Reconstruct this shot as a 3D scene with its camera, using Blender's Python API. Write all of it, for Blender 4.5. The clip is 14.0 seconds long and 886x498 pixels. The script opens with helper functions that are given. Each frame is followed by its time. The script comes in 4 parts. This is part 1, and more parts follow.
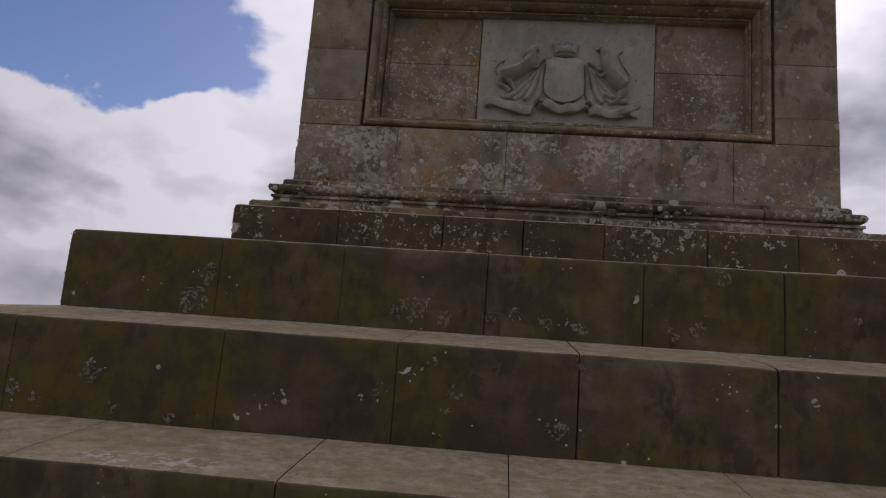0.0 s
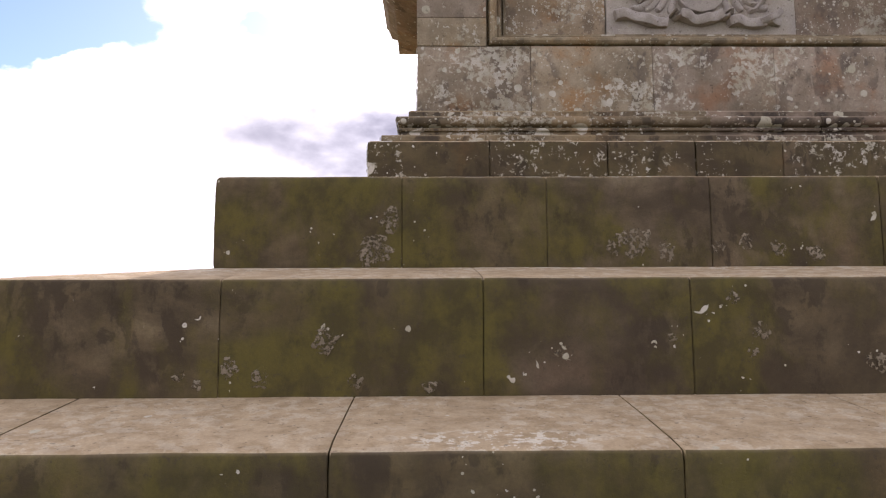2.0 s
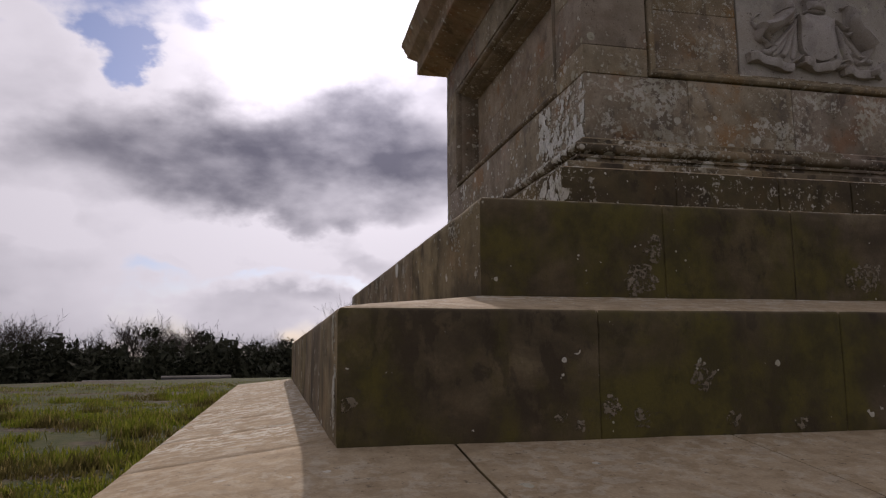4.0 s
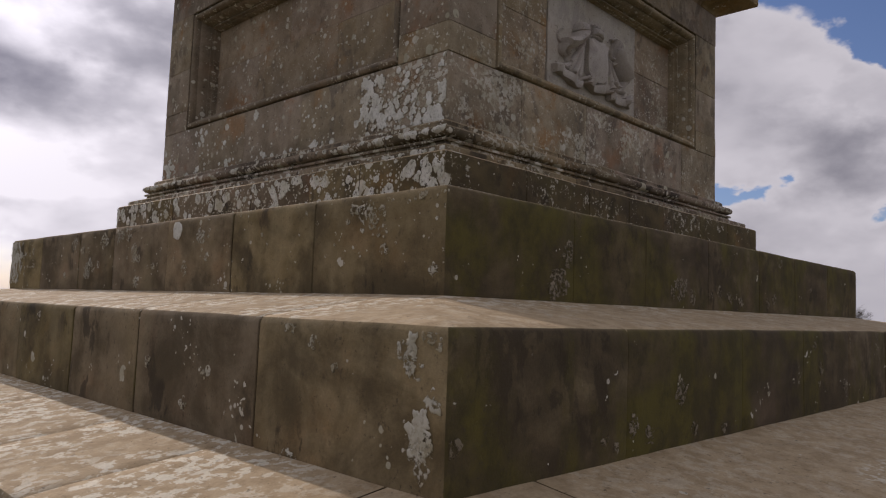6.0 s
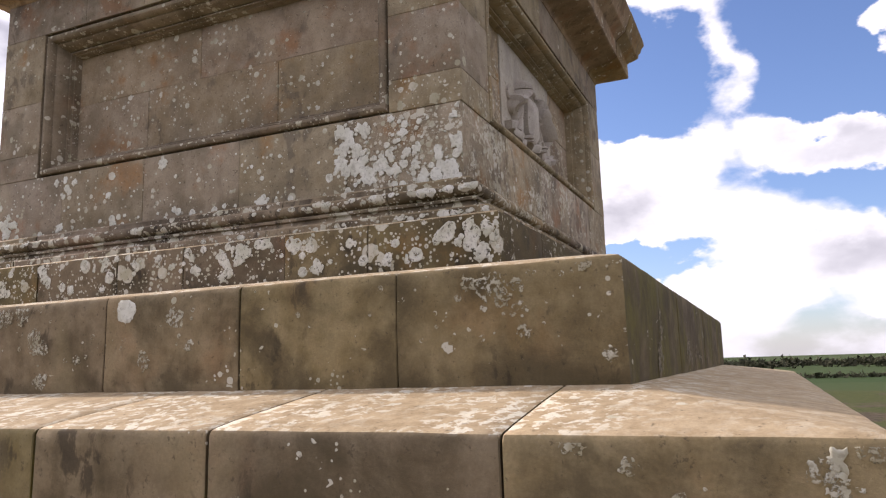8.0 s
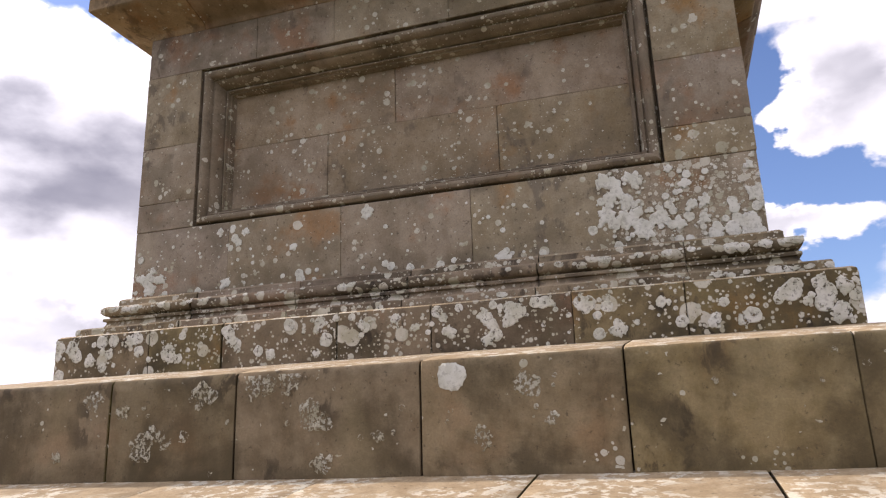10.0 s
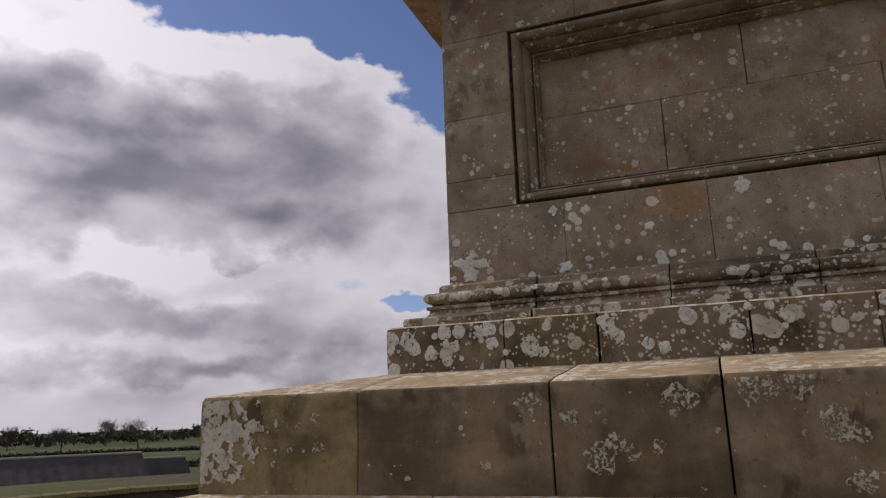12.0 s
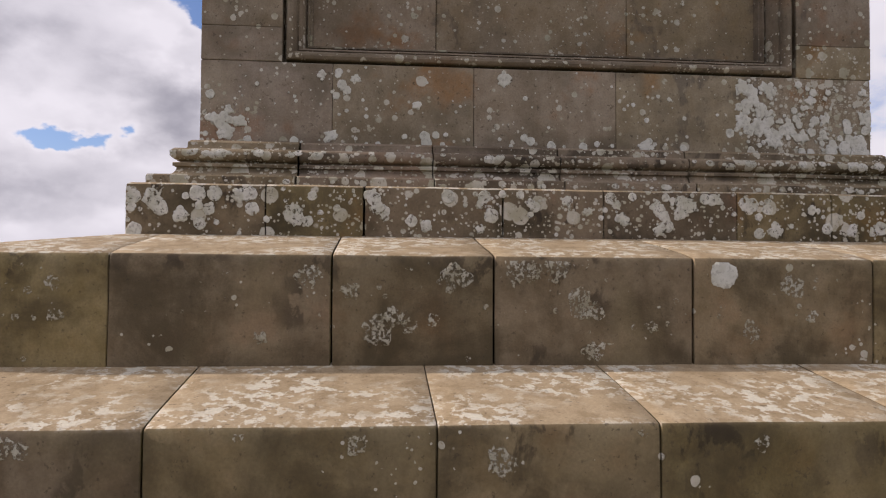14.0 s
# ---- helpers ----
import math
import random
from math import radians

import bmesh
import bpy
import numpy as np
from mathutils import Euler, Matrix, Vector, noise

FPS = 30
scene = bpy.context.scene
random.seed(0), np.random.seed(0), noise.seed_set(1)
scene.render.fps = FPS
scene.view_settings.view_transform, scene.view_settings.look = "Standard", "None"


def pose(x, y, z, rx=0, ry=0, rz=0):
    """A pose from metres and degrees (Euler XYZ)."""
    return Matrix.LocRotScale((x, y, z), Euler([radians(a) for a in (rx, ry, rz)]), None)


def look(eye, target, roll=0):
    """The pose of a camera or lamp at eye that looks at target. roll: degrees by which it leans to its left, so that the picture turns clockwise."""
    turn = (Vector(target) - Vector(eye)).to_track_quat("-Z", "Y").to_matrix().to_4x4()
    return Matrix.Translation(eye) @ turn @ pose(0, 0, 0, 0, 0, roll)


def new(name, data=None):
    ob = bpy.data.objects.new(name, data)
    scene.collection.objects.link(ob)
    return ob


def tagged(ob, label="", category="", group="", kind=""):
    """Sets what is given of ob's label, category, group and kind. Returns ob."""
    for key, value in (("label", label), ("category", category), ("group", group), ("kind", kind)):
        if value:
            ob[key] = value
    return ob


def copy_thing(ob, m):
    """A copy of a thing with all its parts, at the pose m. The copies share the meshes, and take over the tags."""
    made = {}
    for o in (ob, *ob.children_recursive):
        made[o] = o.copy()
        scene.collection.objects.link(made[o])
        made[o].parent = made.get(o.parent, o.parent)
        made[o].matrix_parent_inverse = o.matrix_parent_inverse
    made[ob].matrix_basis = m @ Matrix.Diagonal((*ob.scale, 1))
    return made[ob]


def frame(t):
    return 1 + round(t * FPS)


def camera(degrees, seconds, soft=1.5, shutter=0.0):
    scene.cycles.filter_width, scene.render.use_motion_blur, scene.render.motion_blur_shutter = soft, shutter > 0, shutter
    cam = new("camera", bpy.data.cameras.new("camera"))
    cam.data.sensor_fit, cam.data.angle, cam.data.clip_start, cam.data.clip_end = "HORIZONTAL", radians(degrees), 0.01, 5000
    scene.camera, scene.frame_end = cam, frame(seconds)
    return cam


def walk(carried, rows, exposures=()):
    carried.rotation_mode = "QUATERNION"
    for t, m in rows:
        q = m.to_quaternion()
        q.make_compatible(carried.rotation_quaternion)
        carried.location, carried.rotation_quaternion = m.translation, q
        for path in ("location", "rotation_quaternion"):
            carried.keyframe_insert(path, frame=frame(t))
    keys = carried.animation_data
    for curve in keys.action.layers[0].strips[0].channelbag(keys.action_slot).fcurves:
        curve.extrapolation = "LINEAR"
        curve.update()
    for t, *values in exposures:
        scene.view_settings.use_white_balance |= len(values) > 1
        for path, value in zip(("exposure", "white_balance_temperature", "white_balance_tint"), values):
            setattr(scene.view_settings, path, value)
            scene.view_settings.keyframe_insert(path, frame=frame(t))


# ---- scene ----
cam = camera(62.8, 14.0, 1.2)
EXPOSURES = [(0, -1.25, 6300, 22), (0.3, -0.98, 6500, 22), (0.6, -0.58, 6500, 22), (1, 0.2, 6500, 24), (1.5, 0.62, 6500, 24), (2.2, 0.0, 6500, 24), (4.3, -1.42, 6500, 24), (5, -1.4, 6500, 24), (5.5, -1.35, 6500, 24), (6, -1.1, 6500, 21), (6.5, -0.3, 6500, 21), (7, -0.02, 6500, 21), (9.3, 0.03, 6500, 21), (9.8, 0.03, 6500, 21), (10.5, -0.03, 6500, 21), (11, -0.2, 6500, 21), (11.5, -0.65, 6500, 21), (12, -1.02, 6500, 21), (12.5, -1.22, 6500, 21), (13, -1.1, 6500, 21), (13.5, -0.7, 6500, 21), (14, -0.55, 6500, 21)]
PATH = [
    (0, (3.023, -4.724, -0.311), (2.844, -2.765, 0.046), 4.4),
    (0.5, (2.883, -4.598, -0.337), (2.797, -2.615, -0.087), 6.2),
    (1, (2.498, -4.354, -0.375), (2.576, -2.359, -0.254), 4.0),
    (1.5, (1.895, -4.363, -0.301), (1.903, -2.38, -0.035), 3.1),
    (2, (1.256, -4.181, -0.361), (1.289, -2.193, -0.138), -0.3),
    (2.2, (0.989, -4.174, -0.3), (0.963, -2.183, -0.118), 2.8),
    (4.3, (-1.354, -3.536, -0.305), (-0.801, -1.636, -0.015), -1.1),
    (4.5, (-1.55, -3.426, -0.258), (-0.925, -1.548, 0.027), -0.7),
    (5, (-1.909, -3.266, -0.224), (-1.159, -1.451, 0.151), 4.2),
    (5.5, (-2.175, -2.709, -0.198), (-1.232, -0.971, 0.102), 0.2),
    (6, (-2.479, -2.398, -0.065), (-1.05, -1.008, 0.101), 2.0),
    (6.5, (-2.593, -2.051, -0.026), (-1.024, -0.838, 0.231), -1.6),
    (7, (-2.743, -1.534, 0.025), (-1.159, -0.331, 0.24), 1.6),
    (7.2, (-2.83, -1.371, 0.055), (-1.185, -0.26, 0.301), 1.2),
    (9.3, (-3.307, 1.038, 0.153), (-1.436, 1.661, 0.487), -0.6),
    (9.5, (-3.368, 1.226, 0.191), (-1.528, 1.896, 0.602), 1.3),
    (10, (-3.318, 1.764, 0.149), (-1.473, 2.338, 0.665), -1.9),
    (10.5, (-3.313, 2.379, 0.197), (-1.409, 2.914, 0.494), 1.6),
    (11, (-3.44, 2.96, 0.311), (-1.608, 3.64, 0.735), -1.3),
    (11.5, (-3.49, 3.54, 0.343), (-1.661, 4.191, 0.823), -3.9),
    (12, (-3.531, 3.936, 0.37), (-1.708, 4.621, 0.828), -1.8),
    (12.5, (-3.386, 4.162, 0.27), (-1.517, 4.682, 0.755), -1.5),
    (13, (-3.304, 4.338, 0.284), (-1.347, 4.562, 0.631), -0.7),
    (13.5, (-3.433, 4.534, 0.349), (-1.441, 4.529, 0.526), -0.3),
    (14, (-3.534, 4.506, 0.452), (-1.542, 4.334, 0.518), 0.4),
]
walk(cam, [(t, look(eye, target, roll)) for t, eye, target, roll in PATH], EXPOSURES)

# ---- light ----
SUN = Vector((0.11, 0.88, 0.46)).normalized()
sun_data = bpy.data.lights.new("sun", "SUN")
sun_data.energy, sun_data.angle, sun_data.color = 5.0, radians(0.6), (1.0, 0.91, 0.77)
sun_ob = new("sun", sun_data)
sun_ob.matrix_world = look(SUN * 60, (0, 0, 0))


def nodes_of(tree):
    """A short way to add a node with settings, inputs and links."""
    def add(kind, ins=None, **settings):
        n = tree.nodes.new(kind)
        for k, v in settings.items():
            setattr(n, k, v)
        for k, v in (ins or {}).items():
            if isinstance(v, bpy.types.NodeSocket):
                tree.links.new(v, n.inputs[k])
            else:
                n.inputs[k].default_value = v
        return n
    return add


def maker(tree):
    add = nodes_of(tree)

    def math_(op, a, b=0.5, c=None, clamp=False):
        ins = {0: a, 1: b}
        if c is not None:
            ins[2] = c
        return add("ShaderNodeMath", ins, operation=op, use_clamp=clamp).outputs[0]

    def ramp(v, lo, hi, to0=0.0, to1=1.0):
        return add("ShaderNodeMapRange", {0: v, 1: lo, 2: hi, 3: to0, 4: to1}, interpolation_type="SMOOTHSTEP").outputs[0]

    def mix(f, a, b, blend="MIX"):
        n = add("ShaderNodeMix", {0: f, 6: a, 7: b}, data_type="RGBA", blend_type=blend, clamp_factor=True)
        return n.outputs[2]

    def noise_(vec, scale, detail=4.0, rough=0.55, dist=0.0):
        return add("ShaderNodeTexNoise", {"Vector": vec, "Scale": scale, "Detail": detail, "Roughness": rough, "Distortion": dist}).outputs[0]

    def stretch(vec, sx, sy, sz, off=(0, 0, 0)):
        return add("ShaderNodeMapping", {"Vector": vec, "Location": off, "Scale": (sx, sy, sz)}).outputs[0]
    return add, math_, ramp, mix, noise_, stretch


def make_world():
    w = bpy.data.worlds.new("sky")
    w.use_nodes = True
    scene.world = w
    t = w.node_tree
    t.nodes.clear()
    add, math_, ramp, mix, noise_, stretch = maker(t)
    sky = add("ShaderNodeTexSky", sky_type="NISHITA", sun_disc=False, sun_elevation=math.asin(SUN.z),
              sun_rotation=math.atan2(SUN.x, SUN.y), air_density=1.0, dust_density=0.6, ozone_density=1.2)
    d = add("ShaderNodeTexCoord").outputs["Generated"]
    sep = add("ShaderNodeSeparateXYZ", {0: d})
    # bearing and height above the horizon in degrees, with billowing edges
    az = math_("MULTIPLY", math_("ARCTAN2", sep.outputs[0], sep.outputs[1]), 180 / math.pi)
    el = math_("MULTIPLY", math_("ARCSINE", sep.outputs[2]), 180 / math.pi)
    ripple = add("ShaderNodeSeparateColor", {0: add("ShaderNodeTexNoise", {"Vector": stretch(d, 1, 1, 1.5), "Scale": 9.0, "Detail": 5.0, "Roughness": 0.55}).outputs["Color"]})
    az = math_("ADD", az, math_("MULTIPLY", math_("SUBTRACT", ripple.outputs[0], 0.5), 13.0))
    el = math_("ADD", el, math_("MULTIPLY", math_("SUBTRACT", ripple.outputs[1], 0.5), 8.0))

    def bank(a, e, ra, re):
        u = math_("DIVIDE", math_("SUBTRACT", az, a), ra)
        v = math_("DIVIDE", math_("SUBTRACT", el, e), re)
        far = math_("SQRT", math_("ADD", math_("MULTIPLY", u, u), math_("MULTIPLY", v, v)))
        return ramp(far, 0.0, 1.35, 1.0, 0.0)

    def billow(vec):
        soft = noise_(vec, 3.2, 8.0, 0.52, 0.0)
        puff = add("ShaderNodeTexVoronoi", {"Vector": vec, "Scale": 9.0, "Detail": 1.0, "Roughness": 0.4, "Lacunarity": 2.3}, feature="SMOOTH_F1", normalize=True).outputs["Distance"]
        return math_("ADD", math_("MULTIPLY", math_("SUBTRACT", soft, 0.5), 1.5), math_("MULTIPLY", math_("SUBTRACT", 0.36, puff), 0.62))

    flat = stretch(d, 1, 1, 1.9, SKY_SHIFT)
    heap = billow(flat)
    dens = math_("ADD", heap, 0.12)
    for a, e, ra, re, gain in CLOUD_BANKS:
        dens = math_("ADD", dens, math_("MULTIPLY", bank(a, e, ra, re), gain))
    cover = ramp(dens, -0.02, 0.15)
    ahead = add("ShaderNodeVectorMath", {0: flat, 1: (SUN.x * 0.035, SUN.y * 0.035, 0.06)}, operation="ADD").outputs[0]
    relief = ramp(math_("SUBTRACT", billow(ahead), heap), -0.22, 0.22, -0.26, 0.26)
    body = ramp(dens, 0.04, 0.62)
    grey = ramp(noise_(stretch(flat, 1, 1, 1.2, (3.1, 1.7, 0.4)), 4.0, 4.0, 0.5), 0.34, 0.66, 0.04, 0.45)
    for a, e, ra, re, gain in CLOUD_SHADES:
        grey = math_("ADD", grey, math_("MULTIPLY", bank(a, e, ra, re), gain))
    grey = math_("SUBTRACT", 1.0, math_("POWER", 0.30, math_("MAXIMUM", grey, 0.0)))
    grey = math_("MULTIPLY", math_("MINIMUM", math_("MAXIMUM", math_("ADD", grey, relief), 0.0), 1.0), body)
    toward = add("ShaderNodeVectorMath", {0: d, 1: tuple(SUN)}, operation="DOT_PRODUCT").outputs["Value"]
    near = math_("MAXIMUM", toward, 0.0)
    glow = math_("ADD", math_("MULTIPLY", math_("POWER", near, 5.0), 0.75), math_("MULTIPLY", math_("POWER", near, 70.0), 2.6))
    lit = mix(grey, (1.44, 1.455, 1.50, 1), (0.35, 0.362, 0.445, 1))
    gain = math_("ADD", math_("MULTIPLY", glow, math_("SUBTRACT", 1.0, math_("MULTIPLY", grey, 0.62))), 0.80)
    lit = mix(1.0, lit, add("ShaderNodeCombineColor", {0: gain, 1: gain, 2: gain}).outputs[0], "MULTIPLY")
    blue = mix(1.0, sky.outputs[0], (0.13, 0.145, 0.18, 1), "MULTIPLY")
    both = mix(cover, blue, lit)
    haze = ramp(sep.outputs[2], -0.02, 0.07, 0.6, 0.0)
    both = mix(haze, both, (0.78, 0.79, 0.85, 1))
    bg = add("ShaderNodeBackground", {0: both, 1: 1.0})
    add("ShaderNodeOutputWorld", {0: bg.outputs[0]})


SKY_SHIFT = (0.4, 2.3, 0.0)
# heaps of cloud (+) and clear gaps (-): bearing, height, half width, half height in degrees, how much
CLOUD_BANKS = ((-35, 23, 13, 6, -0.9), (-27, 11, 16, 9, 0.7), (-12, 21, 4, 3, -0.5), (1, 15, 17, 9, 0.6), (4, 5.6, 14, 1.4, -0.4),
               (23, 14, 9, 12, 0.6), (49, 20, 20, 10.5, 0.9), (60, 35, 26, 7.5, -1.3), (72, 29, 9, 8, -0.9), (54, 4, 26, 5, 0.6), (67, 9.3, 3.4, 1.4, -0.6),
               (82, 21, 7, 5, -1.1), (77, 13, 8, 6.5, 0.7), (80, 7.3, 6, 1.2, -0.6), (98, 20, 9, 9, -0.7), (104, 22, 5, 5, 1.1), (98, 14.5, 8, 2.2, 0.95), (98, 6, 8, 2.5, 0.7))
CLOUD_SHADES = ((-36, 11, 6, 3, 0.5), (-25, 12, 10, 7, -0.55), (-33, 6.5, 9, 2.2, -0.4), (-3, 14.5, 15, 4.4, 1.2), (9, 18.5, 8, 6, 1.15), (-2, 25, 9, 4.5, -0.8), (2, 8.3, 16, 2, -0.6), (2, 3.6, 16, 1.8, 0.7),
                (13, 16, 6, 3, 0.4), (22, 19, 7, 4, 0.4), (46, 20, 21, 6, 0.75), (55, 14.5, 14, 3, 0.6), (46, 27.5, 24, 2.6, -0.7), (50, 11.2, 18, 1.8, -0.6),
                (42, 9, 10, 2.0, 1.1), (50, 4.2, 18, 1.4, 0.65), (79, 11, 7, 2.5, 0.65), (78, 16, 6, 3, -0.4), (99, 9, 3.5, 1.3, 0.6))
make_world()


# ---- materials ----
def material(name):
    m = bpy.data.materials.new(name)
    m.use_nodes = True
    m.node_tree.nodes.clear()
    return m, m.node_tree


def finish(tree, add, colour, rough, bump=None, strength=0.3, distance=0.01):
    ins = {"Base Color": colour, "Roughness": rough}
    if bump is not None:
        ins["Normal"] = add("ShaderNodeBump", {"Strength": strength, "Distance": distance, "Height": bump}).outputs[0]
    b = add("ShaderNodeBsdfPrincipled", ins)
    if "Specular IOR Level" in b.inputs:
        b.inputs["Specular IOR Level"].default_value = 0.12
    add("ShaderNodeOutputMaterial", {0: b.outputs[0]})


def stone(name, pale, brown, dirt, dirt_amount, lichen, spots=(), green=0.0, lit_tread=False, big=1.0, warm=0.5, rare=False, vary=0.2, mottle=None, shy=0.0):
    """Weathered sandstone: grain, iron stains, dark algae, and round crusts of lichen.
    spots: (x, y, z, radius, gain) where lichen grows thicker."""
    m, t = material(name)
    add, math_, ramp, mix, noise_, stretch = maker(t)
    pos = add("ShaderNodeTexCoord").outputs["Object"]
    rnd = add("ShaderNodeObjectInfo").outputs["Random"]
    nrm = add("ShaderNodeSeparateXYZ", {0: add("ShaderNodeNewGeometry").outputs["Normal"]})
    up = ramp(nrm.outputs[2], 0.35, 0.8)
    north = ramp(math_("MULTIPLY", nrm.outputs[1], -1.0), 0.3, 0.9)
    n1 = noise_(pos, 2.3, 6.0, 0.6)
    n2 = noise_(stretch(pos, 1, 1, 1, (7, 3, 1)), 6.5, 7.0, 0.62)
    fine = noise_(pos, 85.0, 5.0, 0.65)
    grain = noise_(pos, 330.0, 2.0, 0.6)
    col = mix(ramp(n2, 0.3, 0.7), pale + (1,), brown + (1,))
    col = mix(math_("MULTIPLY", ramp(n1, 0.53, 0.68), warm), col, (0.33, 0.175, 0.075, 1))
    tint = add("ShaderNodeHueSaturation", {0: ramp(rnd, 0, 1, 0.487, 0.507), 1: ramp(rnd, 0, 1, 0.88, 1.12), 2: ramp(math_("FRACT", math_("MULTIPLY", rnd, 7.31)), 0, 1, 1.0 - vary, 1.0 + vary * 0.85), 4: col}).outputs[0]
    col = tint
    # dark growth, running downwards
    runs = noise_(stretch(pos, 3.4, 3.4, 1.3, (2, 5, 9)), 1.0, 6.0, 0.62, 0.6)
    cloud = noise_(stretch(pos, 1, 1, 1.3, (1, 9, 4)), 1.9, 6.0, 0.6, 0.4)
    dark = math_("MULTIPLY", ramp(math_("ADD", math_("MULTIPLY", cloud, 0.72), math_("MULTIPLY", runs, 0.33)), 0.44, 0.66), dirt_amount)
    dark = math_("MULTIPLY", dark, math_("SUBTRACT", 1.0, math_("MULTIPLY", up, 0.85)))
    col = mix(dark, col, dirt + (1,))
    blot = math_("MULTIPLY", ramp(math_("ADD", noise_(stretch(pos, 1, 1, 0.62, (6, 1, 3)), 6.5, 7.0, 0.62, 0.3), math_("MULTIPLY", north, 0.03)), 0.53, 0.60), ramp(math_("ADD", noise_(stretch(pos, 1, 1, 1, (2, 8, 5)), 1.5, 3.0), math_("MULTIPLY", north, 0.05)), 0.50, 0.60))
    col = mix(math_("MULTIPLY", math_("MULTIPLY", blot, dirt_amount), math_("SUBTRACT", 0.85, math_("MULTIPLY", up, 0.8))), col, tuple(0.55 * c for c in dirt[:2]) + (0.7 * dirt[2], 1))
    wash = ramp(noise_(stretch(pos, 1, 1, 0.5, (9, 4, 7)), 1.35, 4.0, 0.5, 0.3), 0.56, 0.68)
    col = mix(math_("MULTIPLY", wash, 0.35), col, tuple(min(1.0, 1.25 * c) for c in pale) + (1,))
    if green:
        # Algae brown on south faces, deepened to put that side's shade into the colour.
        algae_shade = math_("MULTIPLY", north, ramp(noise_(stretch(pos, 1, 1, 1.6, (3, 1, 8)), 3.2, 6.0, 0.62, 0.3), 0.38, 0.62, 0.48, 0.80))
        col = mix(algae_shade, col, (0.060, 0.045, 0.029, 1))
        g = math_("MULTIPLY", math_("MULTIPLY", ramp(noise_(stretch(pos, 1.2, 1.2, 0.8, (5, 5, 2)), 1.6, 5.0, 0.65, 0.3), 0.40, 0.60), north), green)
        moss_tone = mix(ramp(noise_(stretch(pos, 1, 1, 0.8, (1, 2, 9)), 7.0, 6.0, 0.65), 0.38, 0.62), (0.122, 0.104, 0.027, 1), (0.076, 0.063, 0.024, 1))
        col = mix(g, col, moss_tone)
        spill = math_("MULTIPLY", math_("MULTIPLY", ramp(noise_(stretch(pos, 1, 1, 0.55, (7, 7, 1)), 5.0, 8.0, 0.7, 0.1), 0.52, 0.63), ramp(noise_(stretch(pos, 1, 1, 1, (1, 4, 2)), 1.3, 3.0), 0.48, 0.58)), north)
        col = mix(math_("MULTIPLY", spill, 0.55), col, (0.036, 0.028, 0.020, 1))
    if lit_tread:
        # Worn tops: a paler tan that paints in their sunlight, plus lichen flakes.
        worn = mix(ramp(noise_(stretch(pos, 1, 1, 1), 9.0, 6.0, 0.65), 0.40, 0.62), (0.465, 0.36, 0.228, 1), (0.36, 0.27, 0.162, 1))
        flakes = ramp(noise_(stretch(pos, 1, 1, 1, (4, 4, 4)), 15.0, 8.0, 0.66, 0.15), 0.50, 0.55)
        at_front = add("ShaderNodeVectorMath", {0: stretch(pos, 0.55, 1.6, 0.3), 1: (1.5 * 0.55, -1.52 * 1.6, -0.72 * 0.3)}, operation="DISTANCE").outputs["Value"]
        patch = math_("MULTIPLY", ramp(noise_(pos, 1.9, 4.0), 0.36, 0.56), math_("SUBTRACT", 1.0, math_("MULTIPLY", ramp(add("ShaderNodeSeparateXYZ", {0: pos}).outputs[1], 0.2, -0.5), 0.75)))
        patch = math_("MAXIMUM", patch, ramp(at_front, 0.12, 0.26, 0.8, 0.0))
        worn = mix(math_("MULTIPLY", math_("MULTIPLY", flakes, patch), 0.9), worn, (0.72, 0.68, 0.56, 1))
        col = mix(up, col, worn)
    # lichen crusts
    warp = add("ShaderNodeTexNoise", {"Vector": pos, "Scale": 22.0, "Detail": 3.0}).outputs["Color"]
    wv = add("ShaderNodeVectorMath", {0: pos, 1: add("ShaderNodeVectorMath", {0: warp, "Scale": 0.014}, operation="SCALE").outputs[0]}, operation="ADD").outputs[0]
    dens = ramp(noise_(stretch(pos, 1, 1, 1.2, (8, 2, 6)), 2.2, 4.0, 0.6), 0.36, 0.66, 0.05, 1.0)
    if rare:
        dens = ramp(noise_(stretch(pos, 1, 1, 1.2, (8, 2, 6)), 2.6, 4.0, 0.6), 0.56, 0.70)
    dens = math_("MULTIPLY", dens, lichen)
    for x, y, z, r, gain in spots:
        far = add("ShaderNodeVectorMath", {0: pos, 1: (x, y, z)}, operation="DISTANCE").outputs["Value"]
        dens = math_("ADD", dens, ramp(far, r * 0.25, r, gain, 0.0))
    dens = math_("MULTIPLY", dens, math_("SUBTRACT", 1.0, math_("MULTIPLY", up, 0.6)))
    if shy:
        dens = math_("MULTIPLY", dens, math_("SUBTRACT", 1.0, math_("MULTIPLY", north, shy)))
    total = None
    for scale, share, shift in ((7.0 / big, 0.44, 0.0), (12.0 / big, 0.46, 5.7), (19.0 / big, 0.42, 3.3), (44.0 / big, 0.44, 8.1)):
        v = add("ShaderNodeTexVoronoi", {"Vector": stretch(wv, 1, 1, 1, (shift, shift, shift)), "Scale": scale, "Randomness": 1.0})
        cell = add("ShaderNodeSeparateColor", {0: v.outputs["Color"]})
        radius = math_("MULTIPLY", math_("MULTIPLY", math_("POWER", cell.outputs[0], 0.8), share), 1.0)
        here = math_("GREATER_THAN", dens, cell.outputs[1])
        inside = ramp(math_("SUBTRACT", radius, v.outputs["Distance"]), -0.012, 0.03)
        disc = math_("MULTIPLY", inside, here)
        total = disc if total is None else math_("MAXIMUM", total, disc)
